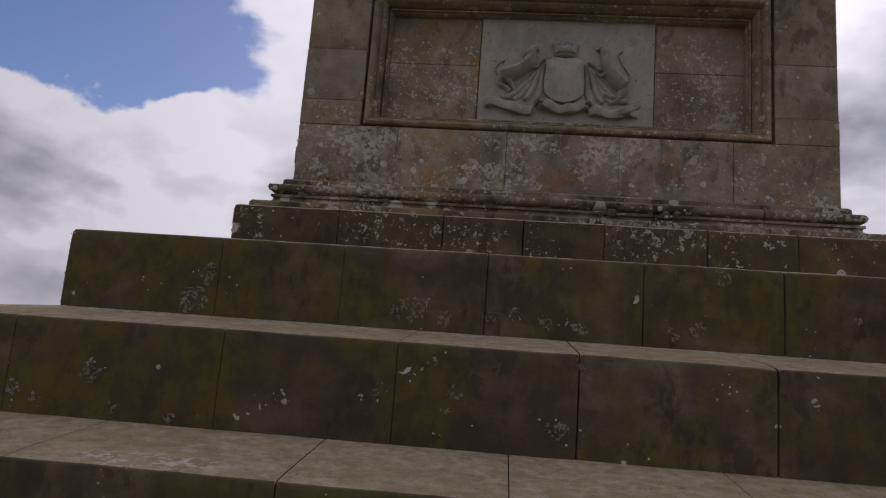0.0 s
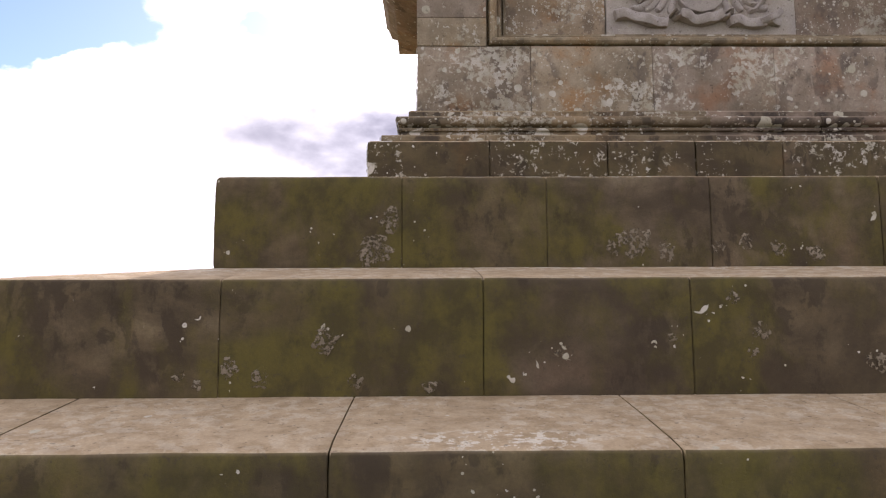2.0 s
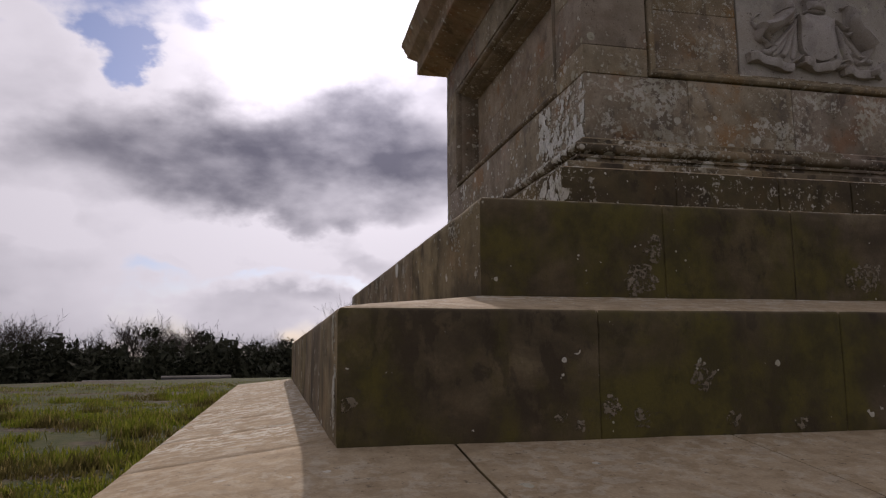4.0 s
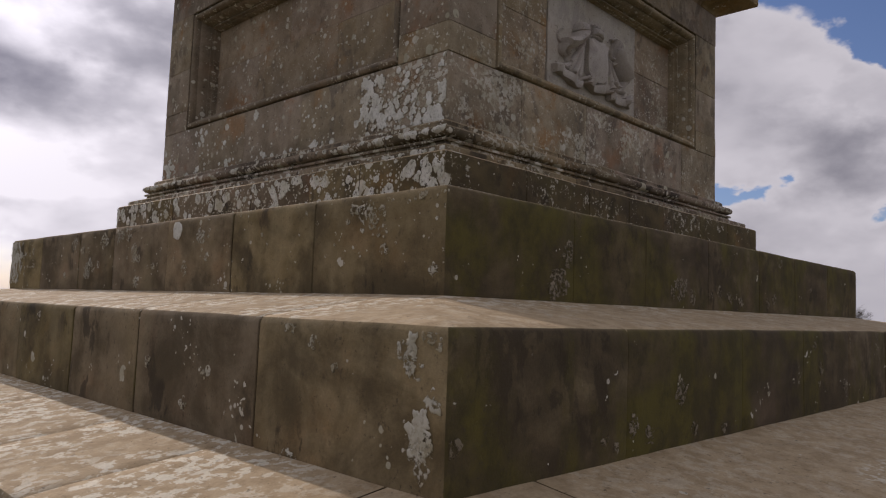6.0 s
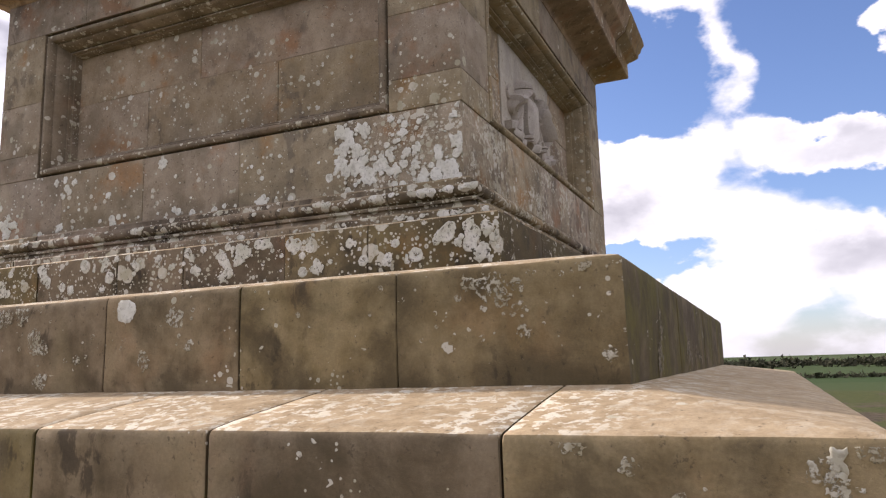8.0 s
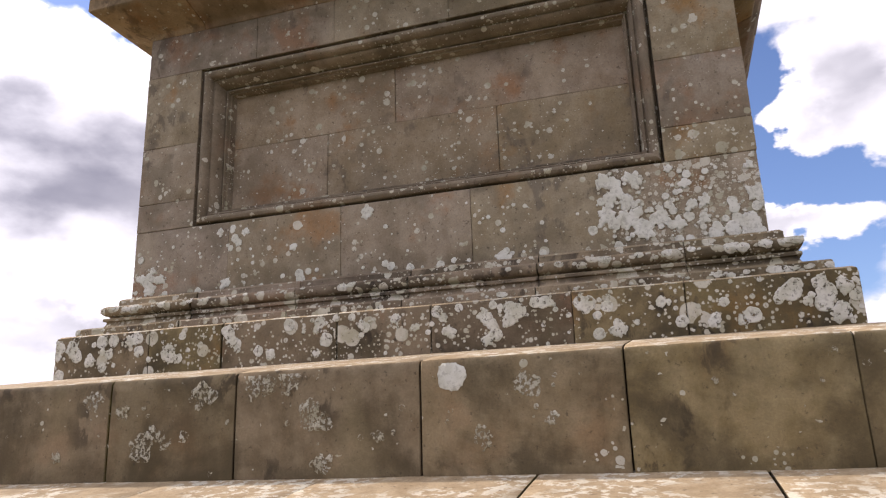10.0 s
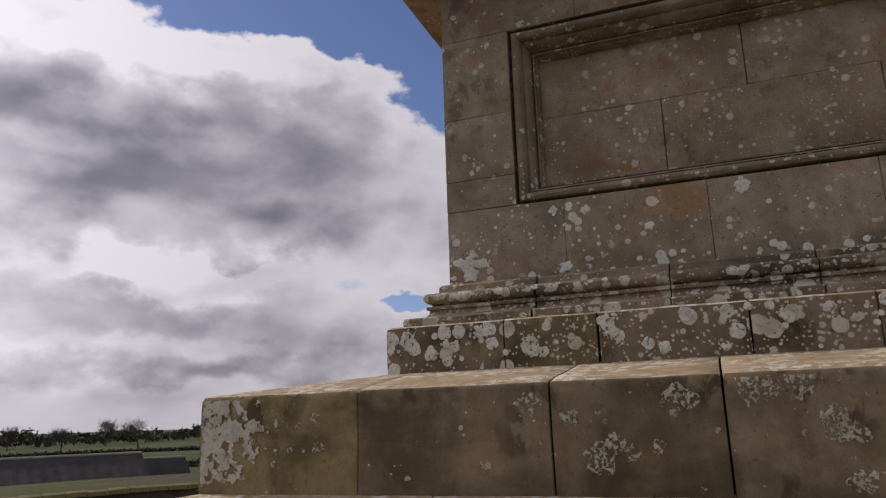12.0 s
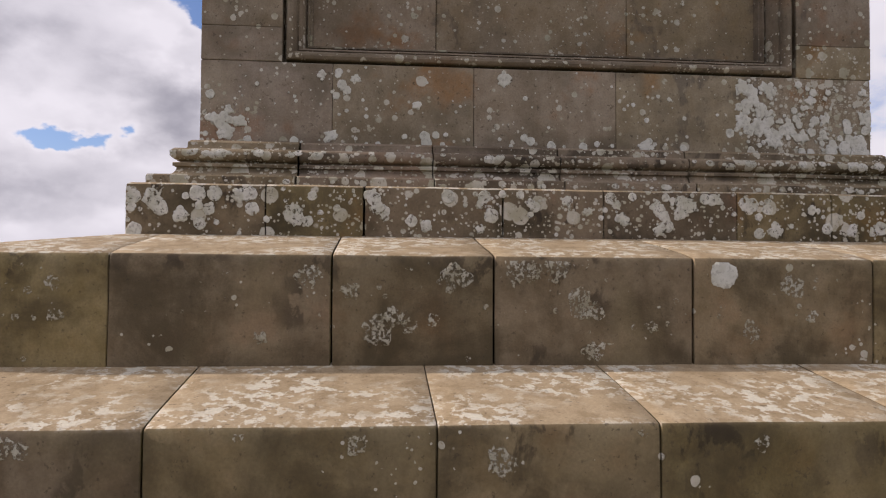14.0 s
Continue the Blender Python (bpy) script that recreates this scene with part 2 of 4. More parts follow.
    if mottle:
        top0, top1, amount = mottle
        zed = add("ShaderNodeSeparateXYZ", {0: pos}).outputs[2]
        edge = math_("ADD", zed, math_("MULTIPLY", math_("SUBTRACT", noise_(pos, 1.6, 3.0), 0.5), 0.9))
        area = math_("MULTIPLY", math_("MULTIPLY", ramp(edge, top0, top1, 1.0, 0.0), north), amount)
        flake = noise_(stretch(pos, 1, 1, 1, (3, 7, 2)), 24.0, 8.0, 0.7, 0.15)
        level = math_("SUBTRACT", 0.675, math_("MULTIPLY", area, math_("ADD", 0.02, math_("MULTIPLY", ramp(noise_(stretch(pos, 1, 1, 1, (5, 2, 8)), 2.4, 4.0, 0.6), 0.36, 0.66), 0.20))))
        rough_flakes = math_("MULTIPLY", ramp(math_("SUBTRACT", flake, level), 0.0, 0.03), ramp(area, 0.02, 0.1))
        total = math_("MAXIMUM", total, math_("MULTIPLY", rough_flakes, 0.8))
    eaten = ramp(noise_(pos, 38.0, 5.0, 0.7), 0.30, 0.42)
    total = math_("MULTIPLY", total, eaten)
    crust = mix(ramp(noise_(pos, 7.0, 3.0), 0.4, 0.62), (0.66, 0.62, 0.52, 1), (0.48, 0.445, 0.33, 1))
    crust = mix(ramp(fine, 0.45, 0.7, 0.0, 0.25), crust, (0.22, 0.21, 0.17, 1))
    col = mix(math_("MULTIPLY", total, 0.92), col, crust)
    col = mix(ramp(fine, 0.3, 0.75, 0.22, 0.0), col, (0.05, 0.042, 0.03, 1))
    speck = math_("MULTIPLY", ramp(noise_(stretch(pos, 1, 1, 1, (4, 6, 1)), 30.0, 7.0, 0.72), 0.585, 0.66), 0.6)
    col = mix(speck, col, (0.07, 0.055, 0.038, 1))
    pits = ramp(noise_(pos, 42.0, 4.0, 0.7), 0.30, 0.42, 0.0, 1.0)
    height = math_("ADD", math_("ADD", math_("MULTIPLY", fine, 0.5), math_("MULTIPLY", grain, 0.25)), math_("ADD", math_("MULTIPLY", pits, 0.35), math_("MULTIPLY", total, 0.35)))
    finish(t, add, col, ramp(total, 0, 1, 0.86, 0.95), height, 0.55, 0.006)
    return m


K = 0.55 / 0.45          # one module of the monument, in metres

SAND, BROWN = (0.37, 0.275, 0.175), (0.28, 0.20, 0.12)
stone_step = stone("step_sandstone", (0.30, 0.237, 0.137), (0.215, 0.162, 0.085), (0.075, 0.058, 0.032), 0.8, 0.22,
                   green=0.9, lit_tread=True, rare=True, big=0.8, warm=0.22)
stone_plinth = stone("plinth_sandstone", (0.255, 0.198, 0.115), (0.18, 0.138, 0.078), (0.062, 0.05, 0.03), 0.9, 0.65, green=0.3, lit_tread=True, big=0.95, shy=0.96, mottle=(1.2, 1.6, 0.6),
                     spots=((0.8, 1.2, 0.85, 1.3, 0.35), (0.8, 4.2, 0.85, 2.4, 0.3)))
stone_die = stone("die_sandstone", (0.405, 0.337, 0.245), (0.29, 0.23, 0.155), (0.155, 0.127, 0.088), 0.6, 0.14, warm=0.75, big=0.62, vary=0.09, mottle=(1.75, 2.25, 1.0), shy=0.88,
                  spots=((1.15, 1.45, 1.42, 0.8, 0.72), (1.15, 5.6, 1.3, 0.45, 0.4), (1.15, 4.7, 1.3, 0.4, 0.2), (1.7, 1.15, 1.45, 0.8, 0.7), (2.5, 1.15, 1.5, 0.65, 0.7),
                         (4.3, 1.15, 1.4, 0.9, 0.65), (5.3, 1.15, 1.4, 0.8, 0.7)))
stone_panel = stone("panel_sandstone", (0.415, 0.332, 0.24), (0.30, 0.228, 0.15), (0.17, 0.135, 0.095), 0.5, 0.2, warm=0.85, big=0.5, vary=0.09, mottle=(2.45, 2.95, 1.0), shy=0.7,
                    spots=((2.2, 1.43, 2.2, 0.75, 0.65), (4.6, 1.43, 2.2, 0.8, 0.45)))
stone_moulding = stone("moulding_sandstone", (0.30, 0.24, 0.165), (0.215, 0.165, 0.105), (0.062, 0.05, 0.034), 0.85, 1.25, big=1.05, shy=0.85, warm=0.2, mottle=(2.0, 2.4, 0.9),
                       spots=((1.0, 1.3, 1.2, 1.0, 0.6), (1.0, 5.4, 1.2, 1.1, 0.5)))
stone_frame = stone("frame_sandstone", (0.39, 0.32, 0.23), (0.28, 0.222, 0.15), (0.10, 0.082, 0.056), 0.5, 0.4, warm=0.35, big=0.7)
stone_cornice = stone("cornice_sandstone", (0.42, 0.305, 0.18), (0.31, 0.215, 0.12), (0.12, 0.092, 0.055), 0.55, 0.10, warm=0.8)
stone_slab = stone("pale_slab_stone", (0.44, 0.40, 0.347), (0.40, 0.362, 0.307), (0.33, 0.295, 0.25), 0.3, 0.03, warm=0.08)


def crust_material(name, c1, c2, hole0, hole1, scale=30.0):
    """Lichen crust, broken up where it is thin."""
    m, t = material(name)
    add, math_, ramp, mix, noise_, stretch = maker(t)
    pos = add("ShaderNodeTexCoord").outputs["Object"]
    f = noise_(pos, 45.0, 5.0, 0.65)
    col = mix(ramp(noise_(pos, 9.0, 4.0), 0.38, 0.62), c1 + (1,), c2 + (1,))
    col = mix(ramp(f, 0.35, 0.5, 0.35, 0.0), col, (0.14, 0.12, 0.08, 1))
    b = add("ShaderNodeBsdfPrincipled", {"Base Color": col, "Roughness": 0.95, "Normal": add("ShaderNodeBump", {"Strength": 0.5, "Distance": 0.004, "Height": f}).outputs[0]})
    holes = ramp(noise_(pos, scale, 7.0, 0.68, 0.1), hole0, hole1)
    clear = add("ShaderNodeBsdfTransparent")
    both = add("ShaderNodeMixShader", {0: holes, 1: clear.outputs[0], 2: b.outputs[0]})
    add("ShaderNodeOutputMaterial", {0: both.outputs[0]})
    return m


crust_white = crust_material("white_lichen", (0.62, 0.60, 0.54), (0.48, 0.465, 0.38), 0.36, 0.46)
crust_broken = crust_material("flaking_lichen", (0.46, 0.43, 0.345), (0.33, 0.295, 0.205), 0.48, 0.54, 50.0)
crust_faint = crust_material("faint_lichen", (0.215, 0.178, 0.122), (0.17, 0.138, 0.09), 0.45, 0.56, 44.0)
crust_patchy = crust_material("patchy_lichen", (0.50, 0.475, 0.40), (0.40, 0.375, 0.29), 0.44, 0.47, 13.0)
crust_solid = crust_material("dense_white_lichen", (0.66, 0.645, 0.585), (0.56, 0.545, 0.47), 0.27, 0.36)


def plain(name, c1, c2, scale, rough=0.9, strength=0.4):
    m, t = material(name)
    add, math_, ramp, mix, noise_, stretch = maker(t)
    pos = add("ShaderNodeTexCoord").outputs["Object"]
    f = noise_(pos, scale, 6.0, 0.65)
    g = noise_(pos, scale * 7, 4.0, 0.6)
    col = mix(ramp(math_("ADD", math_("MULTIPLY", f, 0.7), math_("MULTIPLY", g, 0.3)), 0.35, 0.65), c1 + (1,), c2 + (1,))
    finish(t, add, col, rough, g, strength, 0.01)
    return m


mortar = plain("dark_joint", (0.04, 0.033, 0.024), (0.022, 0.019, 0.014), 9.0)
bark = plain("bark", (0.05, 0.042, 0.035), (0.085, 0.07, 0.055), 2.0)
ivy = plain("ivy_leaves", (0.03, 0.034, 0.02), (0.062, 0.06, 0.038), 1.5)
slate = plain("grey_roofing", (0.028, 0.028, 0.031), (0.05, 0.048, 0.047), 0.6)
moss = plain("mossy_coping", (0.10, 0.10, 0.03), (0.17, 0.15, 0.07), 4.0)
render_wall = plain("farm_wall", (0.22, 0.2, 0.17), (0.3, 0.275, 0.24), 0.8)


def ground_material():
    m, t = material("grassland")
    add, math_, ramp, mix, noise_, stretch = maker(t)
    pos = add("ShaderNodeTexCoord").outputs["Object"]
    n = noise_(pos, 0.45, 6.0, 0.6)
    f = noise_(pos, 5.0, 6.0, 0.7)
    col = mix(ramp(f, 0.35, 0.65), (0.038, 0.052, 0.012, 1), (0.072, 0.074, 0.022, 1))
    col = mix(ramp(n, 0.50, 0.60), col, mix(ramp(f, 0.4, 0.6), (0.05, 0.038, 0.025, 1), (0.10, 0.078, 0.052, 1)))
    far = add("ShaderNodeVectorMath", {0: pos, 1: (0, 0, 0)}, operation="DISTANCE").outputs["Value"]
    cells = add("ShaderNodeTexVoronoi", {"Vector": pos, "Scale": 0.006}, distance="CHEBYCHEV")
    fields = mix(add("ShaderNodeSeparateColor", {0: cells.outputs["Color"]}).outputs[0], (0.03, 0.055, 0.014, 1), (0.06, 0.075, 0.025, 1))
    col = mix(ramp(far, 40, 90), col, fields)
    finish(t, add, col, 0.95, f, 0.6, 0.06)
    return m


def blade_material():
    m, t = material("grass_blades")
    add, math_, ramp, mix, noise_, stretch = maker(t)
    r = add("ShaderNodeNewGeometry").outputs["Random Per Island"]
    pos = add("ShaderNodeTexCoord").outputs["Object"]
    col = mix(ramp(r, 0.0, 0.8), (0.105, 0.145, 0.014, 1), (0.24, 0.25, 0.04, 1))
    col = mix(ramp(noise_(pos, 0.9, 4.0, 0.6), 0.44, 0.62), col, (0.10, 0.085, 0.03, 1))
    col = mix(ramp(r, 0.85, 0.97), col, (0.28, 0.22, 0.09, 1))
    a = add("ShaderNodeBsdfDiffuse", {0: col})
    b = add("ShaderNodeBsdfTranslucent", {0: col})
    add("ShaderNodeOutputMaterial", {0: add("ShaderNodeMixShader", {0: 0.45, 1: a.outputs[0], 2: b.outputs[0]}).outputs[0]})
    return m


grassland, blades = ground_material(), blade_material()
weeds = plain("dark_weeds", (0.022, 0.032, 0.008), (0.05, 0.06, 0.016), 7.0)


# ---- building helpers ----
def part(name, bm, mat, parent=None, label=""):
    me = bpy.data.meshes.new(name)
    bm.normal_update()
    bm.to_mesh(me)
    bm.free()
    me.materials.append(mat)
    ob = new(name, me)
    if parent is not None:
        ob.parent = parent
    return tagged(ob, label)


def thing(name, label, category, group="", kind=""):
    ob = new(name)
    ob.empty_display_size = 0.2
    return tagged(ob, label, category, group, kind)


def smooth(ob, angle=40):
    me = ob.data
    me.polygons.foreach_set("use_smooth", [True] * len(me.polygons))
    me.set_sharp_from_angle(angle=radians(angle))
    return ob


def rough_point(p, amount):
    """A worn, slightly uneven surface: small shifts that follow the place."""
    q = Vector(p)
    v = noise.noise_vector(q * 2.1) * 0.6 + noise.noise_vector(q * 9.0) * 0.4
    return q + v * amount


def loft(rows, mat_amount=0.0, caps=True):
    """A closed tube through rows of points, capped."""
    bm = bmesh.new()
    rings = [[bm.verts.new(rough_point(p, mat_amount) if mat_amount else p) for p in row] for row in rows]
    n = len(rings[0])
    for a, b in zip(rings, rings[1:]):
        for i in range(n):
            j = (i + 1) % n
            if len({a[i].co[:], a[j].co[:], b[j].co[:], b[i].co[:]}) > 2:
                bm.faces.new((a[i], a[j], b[j], b[i]))
    if caps:
        bm.faces.new(list(reversed(rings[0])))
        bm.faces.new(rings[-1])
    bmesh.ops.remove_doubles(bm, verts=bm.verts, dist=0.0002)
    bmesh.ops.recalc_face_normals(bm, faces=bm.faces)
    return bm


class Ring:
    """One square course of the monument, from lo to hi in plan (modules)."""

    def __init__(self, lo, hi):
        self.lo, self.hi = lo, hi

    def at(self, side, s, d, z):
        lo, hi = self.lo + d, self.hi - d
        s = min(max(s, lo), hi)
        x, y = {"south": (s, lo), "west": (lo, s), "east": (hi, s), "north": (s, hi)}[side]
        return (x * K, y * K, z * K)


def block(ring, stops, profile, parent, mat, name="stone_block", worn=0.006, step=0.11, gap=None, chamfer=0.004, label=""):
    """A block of a course. stops: (side, from, to), once, or twice where it turns the corner."""
    gap = random.choice((0.0009, 0.0018, 0.0032, 0.0055)) if gap is None else gap
    rows = []
    push = random.uniform(-0.0025, 0.0025)
    first, last = True, len(stops) - 1
    for k, (side, s0, s1) in enumerate(stops):
        way = 1 if s1 > s0 else -1
        n = max(2, int(abs(s1 - s0) / step))
        ss = [s0 + (s1 - s0) * i / n for i in range(n + 1)]
        ends = []
        if k == 0:
            ss[0] = s0 + way * gap
            ss.insert(1, s0 + way * (gap + chamfer))
        if k == last:
            ss[-1] = s1 - way * gap
            ss.insert(len(ss) - 1, s1 - way * (gap + chamfer))
        for i, s in enumerate(ss):
            if k > 0 and i == 0:
                continue
            end = (k == 0 and i == 0) or (k == last and i == len(ss) - 1)
            inset = chamfer * 0.8 if end else 0.0
            top = max(z for _, z in profile)
            rows.append([ring.at(side, s, d + push + (inset if d < 0.1 else 0), z - (inset * 0.7 if z > top - 0.12 else 0)) for d, z in profile])
    bm = loft(rows, worn)
    return smooth(part(name, bm, mat, parent, label), 38)


def core(name, lo, hi, z0, z1, parent, label=""):
    bm = bmesh.new()
    m = Matrix.Translation(((lo + hi) / 2 * K, (lo + hi) / 2 * K, (z0 + z1) / 2 * K)) @ Matrix.Diagonal(((hi - lo) * K, (hi - lo) * K, (z1 - z0) * K, 1))
    bmesh.ops.create_cube(bm, size=1.0, matrix=m)
    bmesh.ops.bevel(bm, geom=bm.edges[:], offset=0.01, segments=1, affect="EDGES")
    return part(name, bm, mortar, parent, label)


def course(ring, south, west, profile, parent, mat, name="stone_block", **kw):
    """All blocks of a course. south, west: joints on the two fronts, between the corners; the other two sides mirror them."""
    lo, hi = ring.lo, ring.hi
    s, w = sorted(south), sorted(west)
    block(ring, (("south", s[0], lo), ("west", lo, w[0])), profile, parent, mat, name, **kw)
    block(ring, (("south", s[-1], hi), ("east", lo, s[0])), profile, parent, mat, name, **kw)
    block(ring, (("west", w[-1], hi), ("north", lo, s[0])), profile, parent, mat, name, **kw)
    block(ring, (("north", s[-1], hi), ("east", hi, s[-1])), profile, parent, mat, name, **kw)
    for side, joints in (("south", s), ("west", w), ("east", s), ("north", s)):
        for a, b in zip(joints, joints[1:]):
            block(ring, ((side, a, b),), profile, parent, mat, name, **kw)


# ---- monument ----
monument = thing("monument", "large square weathered sandstone monument pedestal on three deep steps", "monument")


def step_profile(z_out, z_in, z_foot, depth):
    r = 0.02
    slope = (z_in - z_out) / depth
    return [(depth + 0.06, z_in + slope * 0.06), (depth * 0.6, z_out + slope * depth * 0.6), (0.12, z_out + slope * 0.12), (r * 1.6, z_out + 0.002),
            (r * 0.55, z_out - 0.004), (0.002, z_out - r), (0.0, z_out - 0.06), (0.0, (z_out + z_foot) / 2), (0.0, z_foot + 0.03), (0.004, z_foot + 0.004),
            (0.2, z_foot + 0.003), (depth + 0.06, z_foot + 0.003)]


bottom = core("bottom_step", -1.29, 6.85, -1.12, -0.68, monument, "lowest step of large tan sandstone blocks")
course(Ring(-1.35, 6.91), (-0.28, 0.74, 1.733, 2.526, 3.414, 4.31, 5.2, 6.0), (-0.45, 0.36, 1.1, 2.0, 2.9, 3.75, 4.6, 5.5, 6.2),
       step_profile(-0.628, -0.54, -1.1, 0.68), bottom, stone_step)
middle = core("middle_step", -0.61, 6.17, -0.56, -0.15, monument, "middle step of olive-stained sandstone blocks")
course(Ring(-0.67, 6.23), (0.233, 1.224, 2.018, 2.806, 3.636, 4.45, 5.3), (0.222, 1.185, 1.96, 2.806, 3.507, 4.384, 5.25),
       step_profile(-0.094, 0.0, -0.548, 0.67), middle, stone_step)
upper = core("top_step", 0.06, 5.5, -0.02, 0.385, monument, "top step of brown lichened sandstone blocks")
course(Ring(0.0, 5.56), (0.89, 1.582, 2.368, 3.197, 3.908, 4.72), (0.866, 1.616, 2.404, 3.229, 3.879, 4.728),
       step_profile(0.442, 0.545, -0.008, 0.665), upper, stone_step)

plinth = core("plinth", 0.72, 4.84, 0.5, 0.755, monument, "lichen-spotted plinth course")
course(Ring(0.665, 4.895), (1.367, 2.046, 2.562, 3.069, 3.7, 4.25), (1.368, 1.872, 2.57, 3.082, 3.769, 4.243),
       [(0.2, 0.797), (0.06, 0.796), (0.018, 0.794), (0.004, 0.785), (0.0, 0.765), (0.0, 0.66), (0.0, 0.56), (0.002, 0.535), (0.2, 0.535)], plinth, stone_plinth)

base = core("base_moulding", 0.98, 4.58, 0.79, 1.035, monument, "rounded base moulding thick with white lichen")
roll = [(0.118 - 0.031 * math.cos(a), 0.960 + 0.031 * math.sin(a)) for a in np.linspace(-1.45, 1.45, 9)]
hollow = [(0.070 + 0.045 * math.sin(a), 0.850 + 0.048 * (1 - math.cos(a))) for a in np.linspace(0.0, 1.5, 6)]
course(Ring(0.735, 4.825), (1.35, 2.0, 2.72, 3.4, 4.1), (1.34, 2.05, 2.753, 3.417, 4.108),
       [(0.3, 0.792), (0.002, 0.792), (0.0, 0.80), (0.0, 0.838), (0.006, 0.845), (0.066, 0.847)] + hollow + [(0.098, 0.898), (0.098, 0.912), (0.102, 0.915), (0.124, 0.917), (0.126, 0.924)] + roll +
       [(0.15, 0.996), (0.155, 1.002), (0.157, 1.03), (0.17, 1.042), (0.3, 1.042)], base, stone_moulding, worn=0.004)

die = core("die", 1.205, 4.365, 1.03, 2.85, monument, "main block with a sunk panel on each face")
LO, HI = 0.945, 4.625
die_ring = Ring(LO, HI)
P0, P1, Q0, Q1 = 1.38, 4.21, 1.472, 2.556        # the sunk panel's opening


def flat_profile(z0, z1, depth=0.255):
    g = 0.0012
    return [(depth, z1 - g), (0.02, z1 - g), (0.003, z1 - g), (0.0, z1 - 0.005), (0.0, (z0 + z1) / 2), (0.0, z0 + 0.005), (0.003, z0 + g), (0.02, z0 + g), (depth, z0 + g)]


course(die_ring, (1.655, 2.418, 3.186, 3.94), (1.662, 2.415, 3.195, 3.947), flat_profile(1.042, Q0), die, stone_die, worn=0.004, gap=0.0012, chamfer=0.0025)
for z0, z1 in ((Q0, 1.655), (1.655, 2.042), (2.042, Q1)):
    pr = flat_profile(z0, z1)
    for ends in ((("south", P0, LO), ("west", LO, P0)), (("south", P1, HI), ("east", LO, P0)), (("west", P1, HI), ("north", LO, P0)), (("north", P1, HI), ("east", HI, P1))):
        block(die_ring, ends, pr, die, stone_die, worn=0.004, gap=0.0012, chamfer=0.0025)
course(die_ring, (1.9, 2.6, 3.3, 3.9), (1.75, 2.5, 3.25, 3.8), flat_profile(Q1, 2.86), die, stone_die, worn=0.004, gap=0.0012, chamfer=0.0025)


def panel_frame(side):
    """Moulding round a sunk panel, mitred at the corners."""
    pr = [(0.0, 0.06), (0.0, 0.008), (0.003, 0.075), (0.014, 0.075), (0.017, 0.014), (0.024, 0.001), (0.038, -0.006), (0.052, -0.003), (0.062, 0.008), (0.067, 0.02), (0.069, 0.048),
          (0.076, 0.05), (0.08, 0.042), (0.088, 0.05), (0.098, 0.075), (0.105, 0.105), (0.108, 0.128), (0.112, 0.146), (0.117, 0.147), (0.119, 0.122), (0.128, 0.121), (0.130, 0.152),
          (0.138, 0.153), (0.140, 0.17), (0.142, 0.235)]
    bm = bmesh.new()
    rings = []
    corners = ((P0, Q0, 1, 1), (P1, Q0, -1, 1), (P1, Q1, -1, -1), (P0, Q1, 1, -1))
    n = 14
    for c in range(4):
        a, b = corners[c], corners[(c + 1) % 4]
        for i in range(n):
            f = i / n
            rings.append([bm.verts.new(rough_point(die_ring.at(side, (a[0] + a[2] * t) * (1 - f) + (b[0] + b[2] * t) * f, d,
                                                               (a[1] + a[3] * t) * (1 - f) + (b[1] + b[3] * t) * f), 0.004)) for t, d in pr])
    for a, b in zip(rings, rings[1:] + rings[:1]):
        for i in range(len(pr) - 1):
            bm.faces.new((a[i], a[i + 1], b[i + 1], b[i]))
    bmesh.ops.recalc_face_normals(bm, faces=bm.faces)
    return smooth(part("panel_frame", bm, stone_frame, die, "moulded stone frame of the sunk panel"), 35)


DEEP = 0.205
for side in ("south", "west", "east", "north"):
    panel_frame(side)
field = Ring(LO + DEEP, HI - DEEP)
X0, X1, Z0, Z1 = P0 + 0.135, P1 - 0.135, Q0 + 0.135, Q1 - 0.135
for side, low, high in (("west", (2.285, 3.386), (2.925,)), ("south", (2.182, 3.445), (2.182, 3.445)), ("east", (2.2, 3.3), (2.8,)), ("north", (2.2, 3.3), (2.8,))):
    for joints, z0, z1 in ((low, Z0, 2.043), (high, 2.043, Z1)):
        stops = (X0,) + joints + (X1,)
        for a, b in zip(stops, stops[1:]):
            if side == "south" and a == 2.182:
                continue
            block(field, ((side, a, b),), flat_profile(z0, z1, 0.05), die, stone_panel, "panel_block", worn=0.003, gap=0.002, chamfer=0.004)

# carved slab on the front
slab = block(field, (("south", 2.182, 3.445),), [(d - 0.012, z) for d, z in flat_profile(1.625, Z1, 0.05)], die, stone_slab, "carved_slab", worn=0.002, label="pale grey stone slab carved with a coat of arms")


def carve(shapes):
    bm = bmesh.new()
    for verts, faces in shapes:
        vs = [bm.verts.new(v) for v in verts]
        for f in faces:
            bm.faces.new([vs[i] for i in f])
    bmesh.ops.recalc_face_normals(bm, faces=bm.faces)
    return bm


def on_slab(u, v, h):
    return ((2.182 + u) * K, (LO + DEEP - 0.012 - 1.6 * h) * K, (1.66 + v) * K)


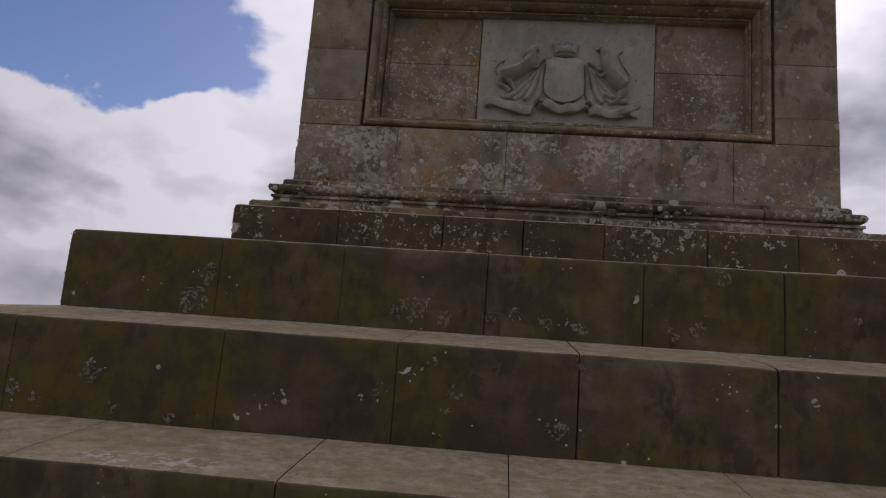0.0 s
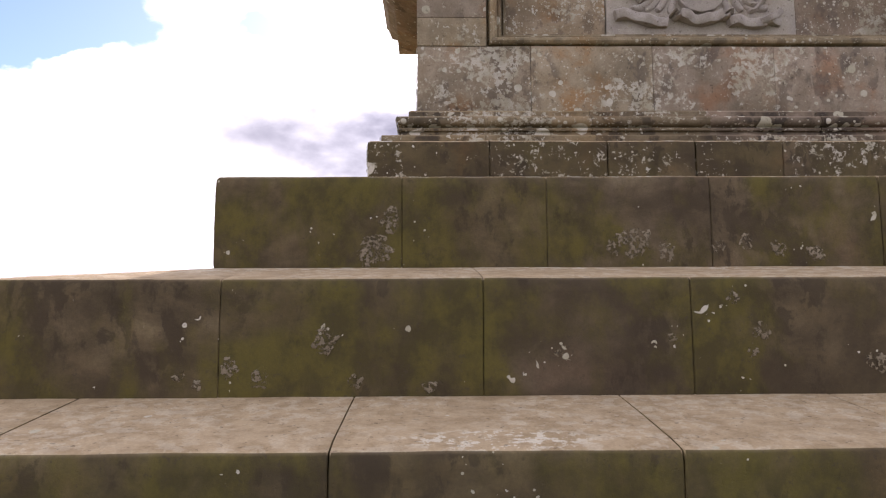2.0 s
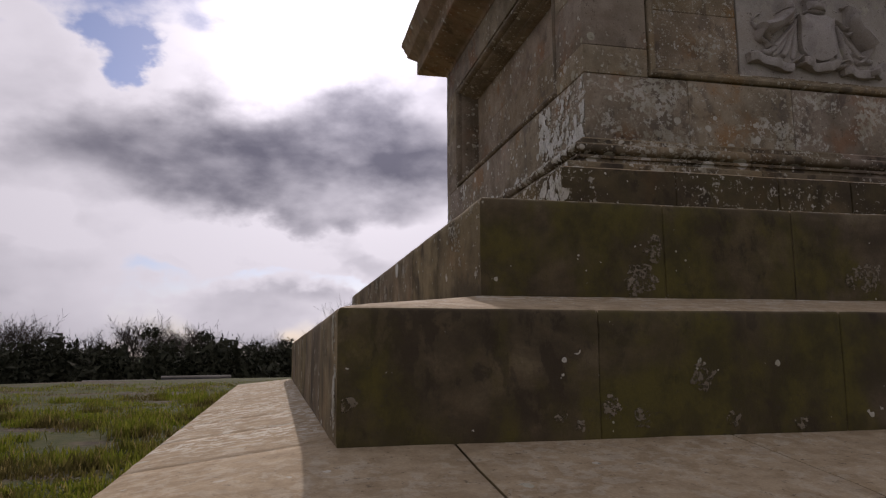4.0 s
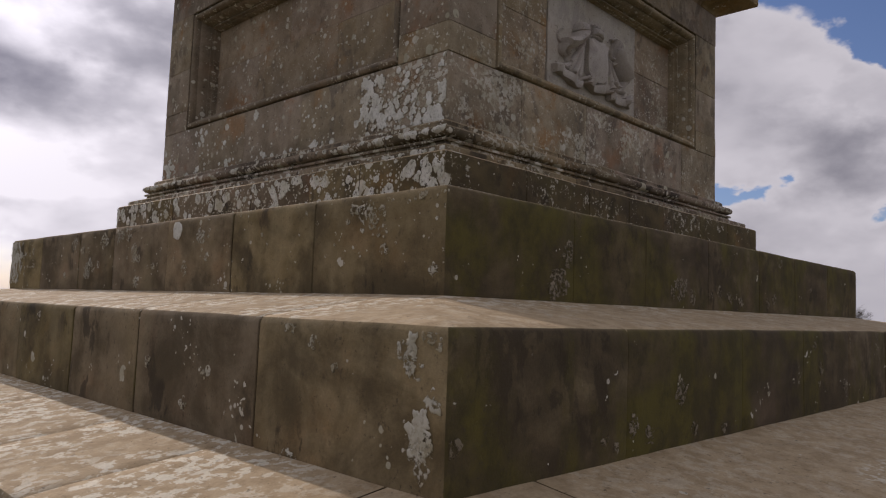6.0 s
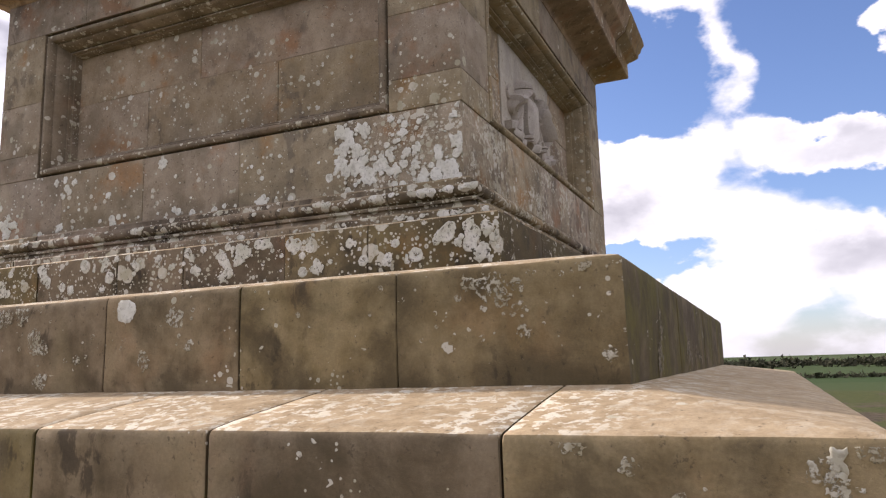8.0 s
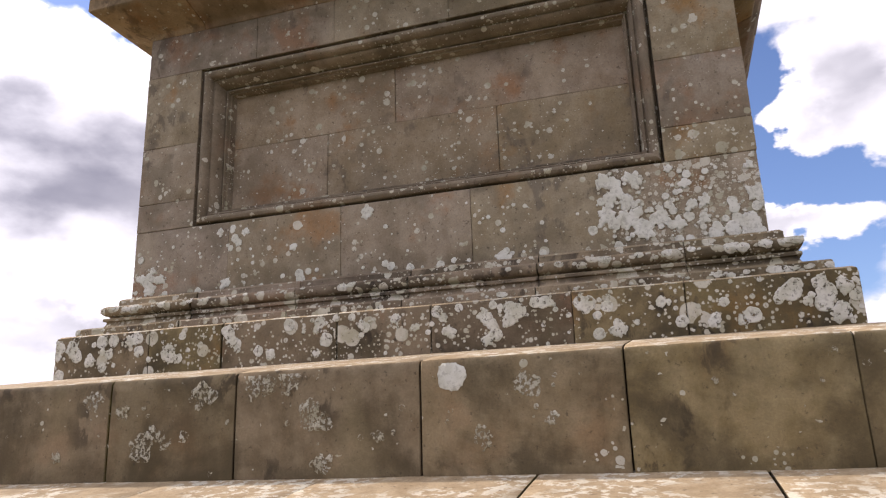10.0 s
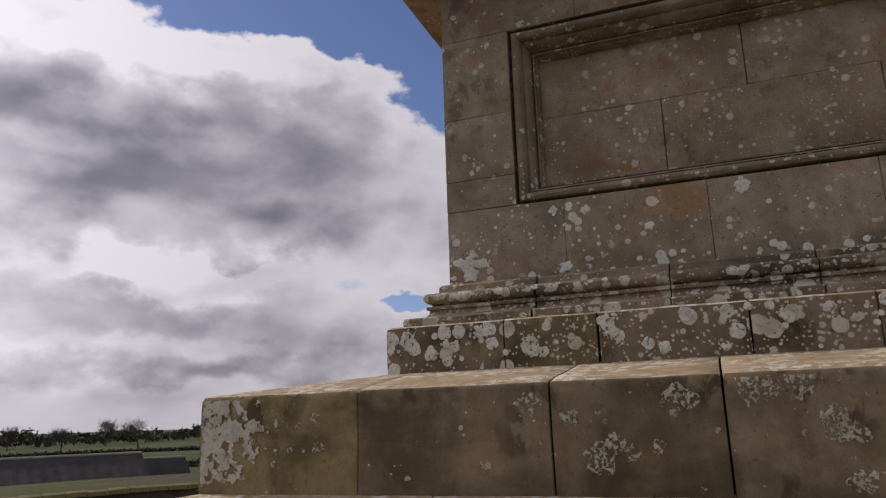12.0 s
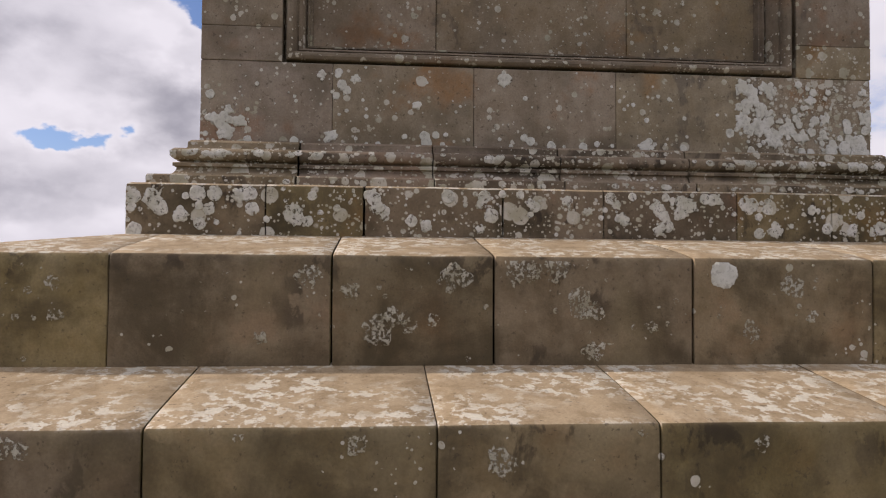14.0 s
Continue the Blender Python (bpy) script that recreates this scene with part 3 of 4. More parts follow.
def lump(u, v, ru, rv, h, turn=0.0, sides=14, levels=5):
    verts, faces = [], []
    for j in range(levels + 1):
        a = math.pi / 2 * j / levels
        rr, hh = math.cos(a), math.sin(a) * h
        for i in range(sides):
            b = 2 * math.pi * i / sides
            du, dv = rr * ru * math.cos(b), rr * rv * math.sin(b)
            verts.append(on_slab(u + du * math.cos(turn) - dv * math.sin(turn), v + du * math.sin(turn) + dv * math.cos(turn), hh - 0.003))
    for j in range(levels):
        for i in range(sides):
            k = (i + 1) % sides
            faces.append((j * sides + i, j * sides + k, (j + 1) * sides + k, (j + 1) * sides + i))
    return verts, faces


def plate(outline, h, bulge=0.0, rim=0.008):
    n = len(outline)
    cu, cv = sum(p[0] for p in outline) / n, sum(p[1] for p in outline) / n
    verts = [on_slab(u, v, -0.003) for u, v in outline] + [on_slab(u, v, h - rim * 0.5) for u, v in outline]
    verts += [on_slab(u + (cu - u) * 0.07, v + (cv - v) * 0.07, h) for u, v in outline]
    verts += [on_slab(u + (cu - u) * 0.5, v + (cv - v) * 0.5, h + bulge) for u, v in outline] + [on_slab(cu, cv, h + bulge * 1.2)]
    faces = []
    for r in range(3):
        for i in range(n):
            j = (i + 1) % n
            faces.append((r * n + i, r * n + j, (r + 1) * n + j, (r + 1) * n + i))
    faces += [(3 * n + i, 3 * n + (i + 1) % n, 4 * n) for i in range(n)]
    return verts, faces


def ribbon(points, width, h):
    """A raised band along a line of (u, v), its faces waving in and out."""
    verts, faces = [], []
    for k, (u, v) in enumerate(points):
        a, b = points[max(k - 1, 0)], points[min(k + 1, len(points) - 1)]
        tu, tv = b[0] - a[0], b[1] - a[1]
        n = math.hypot(tu, tv) or 1
        nu, nv = -tv / n * width / 2, tu / n * width / 2
        hh = h * (1 + 0.35 * math.sin(k * 0.9))
        verts += [on_slab(u + nu, v + nv, -0.003), on_slab(u + nu, v + nv, hh * 0.8), on_slab(u + nu * 0.6, v + nv * 0.6, hh), on_slab(u - nu * 0.6, v - nv * 0.6, hh * 0.9),
                  on_slab(u - nu, v - nv, hh * 0.8), on_slab(u - nu, v - nv, -0.003)]
    for k in range(len(points) - 1):
        for i in range(5):
            faces.append((k * 6 + i, k * 6 + i + 1, k * 6 + 7 + i, k * 6 + 6 + i))
    for e in (0, (len(points) - 1) * 6):
        faces.append(tuple(range(e, e + 6)))
    return verts, faces


def curve_points(u0, v0, u1, v1, bow, n=12, twist=0.0):
    return [(u0 + (u1 - u0) * f + twist * math.sin(f * 6.28), v0 + (v1 - v0) * f + bow * math.sin(f * math.pi)) for f in (i / n for i in range(n + 1))]


def strand(points, h, fine=5, sides=7):
    """A rounded, tapering form along (u, v, width), smoothed from point to point."""
    pts = []
    last = len(points) - 1
    for k in range(last):
        p0, p1, p2, p3 = (Vector(points[min(max(k + i, 0), last)]) for i in (-1, 0, 1, 2))
        for i in range(fine):
            f = i / fine
            pts.append(0.5 * (2 * p1 + (p2 - p0) * f + (2 * p0 - 5 * p1 + 4 * p2 - p3) * f ** 2 + (3 * p1 - p0 - 3 * p2 + p3) * f ** 3))
    pts.append(Vector(points[-1]))
    verts, faces = [], []
    for k, p in enumerate(pts):
        q = pts[min(k + 1, len(pts) - 1)] - pts[max(k - 1, 0)]
        n = math.hypot(q.x, q.y) or 1
        end = 0.35 if k in (0, len(pts) - 1) else 1.0
        for i in range(sides):
            c, sn = math.cos(math.pi * i / (sides - 1)), math.sin(math.pi * i / (sides - 1))
            w = p.z / 2 * c * end
            verts.append(on_slab(p.x - q.y / n * w, p.y + q.x / n * w, min(h, p.z * 0.9) * sn * end - 0.003))
    for k in range(len(pts) - 1):
        for i in range(sides - 1):
            faces.append((k * sides + i, k * sides + i + 1, (k + 1) * sides + i + 1, (k + 1) * sides + i))
    for e in (0, (len(pts) - 1) * sides):
        faces.append(tuple(range(e, e + sides)))
    return verts, faces


shield_line = [(0.475, 0.44), (0.50, 0.425), (0.54, 0.45), (0.62, 0.44), (0.70, 0.45), (0.74, 0.425), (0.765, 0.44), (0.752, 0.36), (0.765, 0.25), (0.755, 0.17), (0.70, 0.125), (0.62, 0.105), (0.54, 0.125), (0.485, 0.17), (0.472, 0.25), (0.485, 0.36)]
shapes = [plate(shield_line, 0.034, 0.012)]
# crown: band, bowed cap and points
shapes.append(strand([(0.535, 0.468, 0.03), (0.62, 0.482, 0.034), (0.705, 0.468, 0.03)], 0.05))
shapes.append(plate([(0.545, 0.48), (0.62, 0.49), (0.695, 0.48), (0.712, 0.535), (0.62, 0.55), (0.528, 0.535)], 0.03, 0.012))
for i in range(5):
    f = i - 2
    shapes.append(strand([(0.62 + f * 0.036, 0.49, 0.018), (0.62 + f * 0.042, 0.55, 0.024), (0.62 + f * 0.046, 0.578 - 0.004 * f * f, 0.03)], 0.045, 3))
# hanging cloth in folds on both sides of the shield
for sgn in (-1, 1):
    for k in range(4):
        shapes.append(strand([(0.62 + sgn * (0.145 + 0.01 * k), 0.43 - 0.02 * k, 0.03), (0.62 + sgn * (0.165 + 0.035 * k), 0.32 - 0.02 * k, 0.04), (0.62 + sgn * (0.17 + 0.07 * k), 0.20 - 0.015 * k, 0.052),
                              (0.62 + sgn * (0.20 + 0.085 * k), 0.11 + 0.012 * k, 0.04)], 0.014 + 0.010 * (k % 2)))
# two rearing beasts, as plain tapering forms: body, neck, head, legs and tail
for line in (((0.155, 0.30, 0.085), (0.22, 0.315, 0.10), (0.30, 0.355, 0.085), (0.36, 0.41, 0.10), (0.375, 0.455, 0.085)),
             ((0.36, 0.43, 0.10), (0.375, 0.49, 0.08), (0.405, 0.515, 0.05), (0.425, 0.505, 0.03)),
             ((0.36, 0.405, 0.05), (0.42, 0.40, 0.03), (0.465, 0.44, 0.026), (0.51, 0.45, 0.03)),
             ((0.33, 0.385, 0.045), (0.40, 0.375, 0.03), (0.44, 0.40, 0.025)),
             ((0.165, 0.29, 0.07), (0.155, 0.24, 0.04), (0.21, 0.215, 0.03), (0.235, 0.18, 0.035)),
             ((0.20, 0.285, 0.06), (0.245, 0.235, 0.035), (0.26, 0.20, 0.03), (0.30, 0.195, 0.028)),
             ((0.145, 0.31, 0.022), (0.115, 0.36, 0.016), (0.15, 0.41, 0.016), (0.18, 0.425, 0.02)),
             ((1.05, 0.235, 0.09), (1.00, 0.29, 0.105), (0.945, 0.355, 0.085), (0.91, 0.42, 0.085), (0.91, 0.47, 0.07)),
             ((0.91, 0.45, 0.075), (0.90, 0.51, 0.065), (0.87, 0.535, 0.04), (0.845, 0.525, 0.025)),
             ((0.92, 0.405, 0.045), (0.87, 0.375, 0.03), (0.83, 0.41, 0.026), (0.785, 0.435, 0.026)),
             ((0.935, 0.375, 0.045), (0.885, 0.33, 0.028), (0.84, 0.35, 0.024)),
             ((1.05, 0.23, 0.07), (1.01, 0.175, 0.04), (0.95, 0.17, 0.03), (0.905, 0.20, 0.032)),
             ((1.03, 0.22, 0.06), (0.99, 0.14, 0.035), (0.94, 0.125, 0.03)),
             ((1.055, 0.26, 0.02), (1.085, 0.34, 0.015), (1.03, 0.43, 0.016), (1.005, 0.50, 0.018), (1.03, 0.535, 0.02))):
    shapes.append(strand(line, 0.085))
# scroll under the shield, with rolled ends
shapes.append(ribbon([(0.055 + 0.34 * f, 0.088 - 0.055 * f * f + 0.012 * math.sin(f * 7), ) for f in (i / 14 for i in range(15))], 0.062, 0.036))
shapes.append(ribbon([(0.80 + 0.24 * f, 0.045 + 0.012 * math.sin(f * 6)) for f in (i / 10 for i in range(11))], 0.06, 0.036))
shapes.append(ribbon([(1.00 + 0.15 * f, 0.035 + 0.085 * f ** 1.5) for f in (i / 6 for i in range(7))], 0.045, 0.05))
shapes.append(ribbon([(1.05 + 0.10 * f, 0.07 - 0.025 * f) for f in (i / 6 for i in range(7))], 0.05, 0.03))
for sgn in (-1, 1):
    shapes.append(ribbon([(0.62 + sgn * (0.168 + 0.034 * (1 - a / 9) * math.cos(a)), 0.082 + 0.034 * (1 - a / 9) * math.sin(a)) for a in (i * 0.5 for i in range(16))], 0.015, 0.05))
shapes.append(ribbon(curve_points(0.48, 0.10, 0.76, 0.10, -0.045, 14), 0.062, 0.044))
# faint charges on the shield
for u, v, ru, rv in ((0.55, 0.34, 0.032, 0.012), (0.57, 0.30, 0.026, 0.01), (0.66, 0.20, 0.04, 0.01), (0.69, 0.35, 0.028, 0.012)):
    shapes.append(lump(u, v, ru, rv, 0.046, 0.4))
arms = smooth(part("heraldic_relief", carve(shapes), stone_slab, slab, "carved shield, crown, supporters and scroll in relief"), 50)

cornice = core("cornice", 0.95, 4.62, 2.87, 3.4, monument, "projecting moulded cornice")
course(Ring(0.495, 5.075), (1.3, 2.3, 3.3, 4.3), (1.2, 2.2, 3.2, 4.2),
       [(0.62, 2.85), (0.445, 2.852), (0.44, 2.875), (0.425, 2.89), (0.36, 2.905), (0.26, 2.935), (0.185, 2.962), (0.168, 2.968), (0.16, 2.978), (0.16, 3.125), (0.15, 3.138), (0.07, 3.20), (0.058, 3.215),
        (0.055, 3.25), (0.035, 3.28), (0.02, 3.33), (0.0, 3.36), (0.0, 3.40), (0.02, 3.415), (0.62, 3.50)], cornice, stone_cornice, worn=0.004)
bm = bmesh.new()
bmesh.ops.create_grid(bm, x_segments=12, y_segments=12, size=1.72 * K, matrix=Matrix.Translation((2.785 * K, 2.785 * K, 3.49 * K)))
for v in bm.verts:
    v.co.z += 0.06 * noise.noise(v.co)
part("cornice_top", bm, stone_cornice, cornice, "weathered flat top")


star = part("lichen_spot", carve([lump(0.658, 0.322, 0.017, 0.017, 0.05)]), crust_white, slab, "small round white lichen spot")

# ---- lichen crusts: along, height, radius ----
WEST_TOP_STEP = ((2.77, 0.455, 0.07), (2.42, 0.4, 0.06), (4.14, 0.43, 0.065), (3.49, 0.3, 0.075), (4.51, 0.18, 0.07), (4.43, 0.24, 0.05), (4.55, 0.14, 0.04), (4.36, 0.2, 0.04), (4.85, 0.43, 0.06),
                 (4.65, 0.36, 0.042), (5.07, 0.14, 0.03), (2.63, 0.16, 0.05), (3.45, 0.07, 0.05), (3.15, 0.19, 0.03), (2.31, 0.24, 0.03), (4.25, 0.22, 0.03), (3.8, 0.47, 0.08), (3.64, 0.47, 0.06),
                 (6.03, 0.4, 0.035), (6.01, 0.25, 0.03), (0.6, 0.44, 0.06), (0.53, 0.39, 0.045), (0.69, 0.46, 0.035), (0.46, 0.44, 0.03), (0.44, 0.24, 0.03), (0.07, 0.13, 0.03), (0.17, 0.52, 0.04))
WEST_END = ((6.68, 0.44, 0.1), (6.72, 0.31, 0.06), (6.71, 0.16, 0.1), (6.46, 0.35, 0.06), (6.44, 0.23, 0.04), (6.61, 0.23, 0.04), (6.58, 0.42, 0.07), (6.55, 0.12, 0.04))
WEST_MIDDLE_STEP = ((0.04, -0.13, 0.045), (1.3, -0.38, 0.03), (-0.12, -0.21, 0.025), (0.71, -0.4, 0.02), (-0.25, -0.29, 0.02), (4.59, -0.18, 0.04), (4.05, -0.25, 0.05), (3.5, -0.14, 0.025), (5.02, -0.15, 0.02),
                    (5.83, -0.17, 0.04), (5.91, -0.2, 0.04), (5.77, -0.19, 0.03), (3.03, -0.2, 0.03), (-0.62, -0.2, 0.04), (-0.66, -0.26, 0.03), (-0.7, -0.5, 0.06), (-0.76, -0.15, 0.05), (-0.72, -0.58, 0.04), (0.9, -0.55, 0.03))
SOUTH_TOP_STEP = ((0.94, 0.11, 0.09), (1.02, 0.28, 0.06), (0.89, 0.06, 0.05), (2.46, 0.14, 0.08), (2.38, 0.17, 0.05), (2.31, 0.12, 0.04), (2.93, 0.12, 0.04), (3.09, 0.14, 0.04), (3.29, 0.1, 0.04), (4.39, 0.47, 0.05),
                  (2.62, 0.1, 0.06), (3.5, 0.08, 0.05), (3.26, 0.12, 0.03), (4.25, 0.12, 0.05), (4.1, 0.08, 0.04), (5.22, 0.25, 0.03))
SOUTH_MIDDLE_STEP = ((0.77, -0.41, 0.055), (0.33, -0.53, 0.04), (0.47, -0.58, 0.04), (0.11, -0.56, 0.03), (0.19, -0.6, 0.025), (3.32, -0.51, 0.06), (2.79, -0.37, 0.04), (2.74, -0.46, 0.03), (1.25, -0.62, 0.03),
                     (0.91, -0.59, 0.03), (2.66, -0.22, 0.03), (3.45, -0.18, 0.04), (1.84, -0.47, 0.02), (2.37, -0.4, 0.02), (-0.78, -0.5, 0.035))
WEST_DIE = ((1.89, 1.71, 0.05), (2.01, 1.68, 0.05), (2.07, 1.72, 0.055), (1.94, 1.47, 0.11), (1.85, 1.38, 0.09), (2.08, 1.5, 0.07), (1.2, 1.53, 0.045), (1.59, 1.64, 0.035), (1.49, 1.52, 0.035), (1.25, 1.34, 0.08),
            (1.34, 1.33, 0.07), (1.44, 1.31, 0.05), (1.16, 1.78, 0.035), (1.56, 1.51, 0.03), (1.68, 1.75, 0.025), (1.21, 1.71, 0.03), (1.65, 1.39, 0.045), (5.5, 1.35, 0.055), (5.4, 1.41, 0.038), (5.58, 1.43, 0.034),
            (5.48, 1.48, 0.028), (4.28, 1.54, 0.027), (4.68, 1.7, 0.03), (4.77, 1.65, 0.027), (4.89, 1.72, 0.027), (3.7, 1.72, 0.042), (4.83, 1.33, 0.042), (1.95, 1.58, 0.05), (1.75, 1.45, 0.05), (1.5, 1.4, 0.04))
WEST_PLINTH = ((2.8, 0.86, 0.06), (2.65, 0.83, 0.055), (2.79, 0.72, 0.045), (2.44, 0.92, 0.05), (2.22, 0.88, 0.065), (2.04, 0.73, 0.06), (1.19, 0.85, 0.04), (0.92, 0.73, 0.065), (0.88, 0.87, 0.06), (1, 0.9, 0.05),
               (5.01, 0.78, 0.075), (4.53, 0.84, 0.05), (4.23, 0.73, 0.045), (1.53, 0.73, 0.05), (1.8, 0.86, 0.035), (5.83, 0.87, 0.075), (5.67, 0.78, 0.055), (5.33, 0.9, 0.055), (3.91, 0.72, 0.035), (3.37, 0.9, 0.04),
               (3.24, 0.83, 0.035), (3.6, 0.88, 0.035), (1.39, 0.73, 0.04), (4.58, 0.92, 0.04))


def lichen_patch(ring, side, s, z, r, parent, mat, ragged=0.3, top=9.0):
    """A thin irregular crust on the face of a course."""
    n = 44
    rows = []
    for f, lift in ((0.0, 0.0045), (0.6, 0.0045), (0.92, 0.0035), (1.0, 0.0005)):
        row = []
        for i in range(n):
            a = 2 * math.pi * i / n
            rr = r * f * (1 + ragged * (noise.noise((math.cos(a) * 1.3 + s * 7, math.sin(a) * 1.3 + z * 7, r * 90)) + 0.45 * noise.noise((math.cos(a) * 3.0 + s * 3, math.sin(a) * 3.0, z * 9)) + 0.25 * noise.noise((math.cos(a) * 8.0 + s * 5, math.sin(a) * 8.0, z * 5))))
            row.append(rough_point(ring.at(side, min(max((s + rr * math.cos(a)) / K, ring.lo + 0.015), ring.hi - 0.015), 0.0, min(z + rr * math.sin(a), top) / K), 0.006) + Vector((-1, 0, 0) if side == "west" else (0, -1, 0)) * (lift + 0.0025))
        rows.append(row)
    bm = bmesh.new()
    rings = [[bm.verts.new(p) for p in row] for row in rows]
    for a, b in zip(rings, rings[1:]):
        for i in range(n):
            j = (i + 1) % n
            bm.faces.new((a[i], b[i], b[j], a[j]))
    bmesh.ops.remove_doubles(bm, verts=bm.verts, dist=0.0001)
    bmesh.ops.recalc_face_normals(bm, faces=bm.faces)
    return smooth(part("lichen_patch", bm, mat, parent), 60)


for table, ring, side, owner, mat, ragged, top in ((WEST_TOP_STEP, Ring(0.0, 5.56), "west", upper, crust_broken, 0.6, 0.515), (WEST_END, Ring(0.0, 5.56), "west", upper, crust_patchy, 0.8, 0.515),
                                              (WEST_MIDDLE_STEP, Ring(-0.67, 6.23), "west", middle, crust_broken, 0.6, -0.14), (SOUTH_TOP_STEP, Ring(0.0, 5.56), "south", upper, crust_faint, 0.6, 0.515),
                                              (SOUTH_MIDDLE_STEP, Ring(-0.67, 6.23), "south", middle, crust_faint, 0.6, -0.14), (WEST_DIE, die_ring, "west", die, crust_solid, 0.6, 1.79),
                                              (WEST_PLINTH, Ring(0.665, 4.895), "west", plinth, crust_white, 0.45, 0.945)):
    for k, (s, z, r) in enumerate(table):
        solid = mat is crust_broken and (s, z) == (2.77, 0.455)
        lichen_patch(ring, side, s, z, r * (1.35 if mat is crust_patchy else 0.72 if r > 0.06 and mat is crust_solid else 0.8 if mat is crust_white else 1.0), owner, crust_solid if solid else mat, 0.3 if solid else ragged, top)

WEST_CORNER = ((-0.70, -0.47, 0.06), (-0.71, -0.42, 0.045), (-0.70, -0.53, 0.04), (-0.65, -0.24, 0.04), (-0.66, -0.18, 0.035), (-0.70, -0.27, 0.03), (0.03, -0.655, 0.05), (-0.76, -0.36, 0.04))
for s, z, r in WEST_CORNER:
    lichen_patch(Ring(-0.67, 6.23), "west", s, z, r * 0.8, middle, crust_patchy, 0.9, -0.14)


def lichen_scatter(ring, side, clusters, z0, z1, parent, mat, seed, wide=1.0, roll_z=0.0, roll_r=0.0):
    """Many small round crusts on one face. clusters: along, height, their spread, how many, smallest and largest radius.
    On a roll the crusts bend round its centre line."""
    def back(v):
        return roll_r - math.sqrt(max(roll_r ** 2 - min(abs(v - roll_z), roll_r * 0.98) ** 2, 0.0)) if roll_r else 0.0

    rnd = random.Random(seed)
    verts, faces = [], []
    out = Vector((-1, 0, 0) if side == "west" else (0, -1, 0))
    for s, z, ds, dz, count, r0, r1 in clusters:
        for _ in range(count):
            r = r0 + (r1 - r0) * rnd.random() ** 2.4
            u = min(max(rnd.gauss(s, ds), ring.lo * K + r), ring.hi * K - r)
            v = min(max(rnd.gauss(z, dz), z0 + r * 0.6), z1 - r)
            n, k = 18, len(verts)
            ph = rnd.uniform(0, 99)
            lift = rnd.uniform(0.0, 0.0012)
            verts.append(rough_point(ring.at(side, u / K, 0.0, v / K), 0.004) + out * (0.0072 + lift - back(v)))
            for f, h in ((0.9, 0.0066), (1.0, 0.003)):
                for i in range(n):
                    a = 2 * math.pi * i / n
                    rr = r * f * (1 + 0.16 * noise.noise((math.cos(a) * 1.6 + ph, math.sin(a) * 1.6, ph)) + 0.10 * noise.noise((math.cos(a) * 5 + ph, math.sin(a) * 5, ph)))
                    vv = min(max(v + rr * math.sin(a), z0), z1)
                    verts.append(rough_point(ring.at(side, (u + wide * rr * math.cos(a)) / K, 0.0, vv / K), 0.004) + out * (h + lift - back(vv)))
            for i in range(n):
                j = (i + 1) % n
                faces += [(k, k + 1 + i, k + 1 + j), (k + 1 + i, k + 1 + n + i, k + 1 + n + j, k + 1 + j)]
    me = bpy.data.meshes.new("lichen_crust")
    me.from_pydata([tuple(v) for v in verts], [], faces)
    me.materials.append(mat)
    ob = new("lichen_crust", me)
    ob.parent = parent
    return tagged(ob, "scattered small round pale lichen spots", kind="stuff")


lichen_scatter(die_ring, "west", ((1.5, 1.47, 0.24, 0.14, 90, 0.005, 0.032), (1.75, 1.62, 0.22, 0.09, 24, 0.008, 0.03), (2.04, 1.55, 0.06, 0.12, 26, 0.012, 0.045), (1.3, 1.36, 0.1, 0.07, 22, 0.01, 0.035),
                                  (5.47, 1.38, 0.09, 0.07, 30, 0.008, 0.036), (5.2, 1.5, 0.25, 0.12, 24, 0.005, 0.02), (4.75, 1.66, 0.12, 0.09, 12, 0.008, 0.03), (3.4, 1.31, 1.0, 0.03, 34, 0.01, 0.042),
                                  (3.4, 1.55, 1.1, 0.14, 70, 0.004, 0.018)), 1.276, 1.79, die, crust_solid, 3)
lichen_scatter(Ring(0.665, 4.895), "west", ((3.4, 0.84, 1.5, 0.08, 110, 0.008, 0.045), (2.6, 0.84, 0.3, 0.08, 22, 0.012, 0.05), (1.1, 0.84, 0.2, 0.08, 16, 0.012, 0.055), (5.5, 0.84, 0.3, 0.08, 18, 0.012, 0.05)), 0.66, 0.955, plinth, crust_white, 7)
lichen_scatter(Ring(0.0, 5.56), "west", ((3.2, 0.3, 1.8, 0.14, 90, 0.004, 0.018), (0.5, 0.35, 0.2, 0.1, 30, 0.004, 0.02), (6.3, 0.3, 0.2, 0.12, 40, 0.004, 0.02)), 0.02, 0.51, upper, crust_broken, 9)

lichen_scatter(Ring(0.822, 4.738), "west", ((3.4, 1.185, 1.5, 0.014, 34, 0.006, 0.030), (1.5, 1.185, 0.3, 0.014, 24, 0.008, 0.034), (5.3, 1.185, 0.3, 0.014, 18, 0.006, 0.03)), 1.14, 1.209, base, crust_white, 11, 1.35, 1.1735, 0.038)
lichen_scatter(Ring(0.735, 4.825), "west", ((3.4, 1.0, 1.6, 0.008, 50, 0.005, 0.02), (1.4, 1.0, 0.35, 0.008, 26, 0.006, 0.022)), 0.98, 1.022, base, crust_white, 12, 1.5)

# ---- land ----
GROUND = -1.2


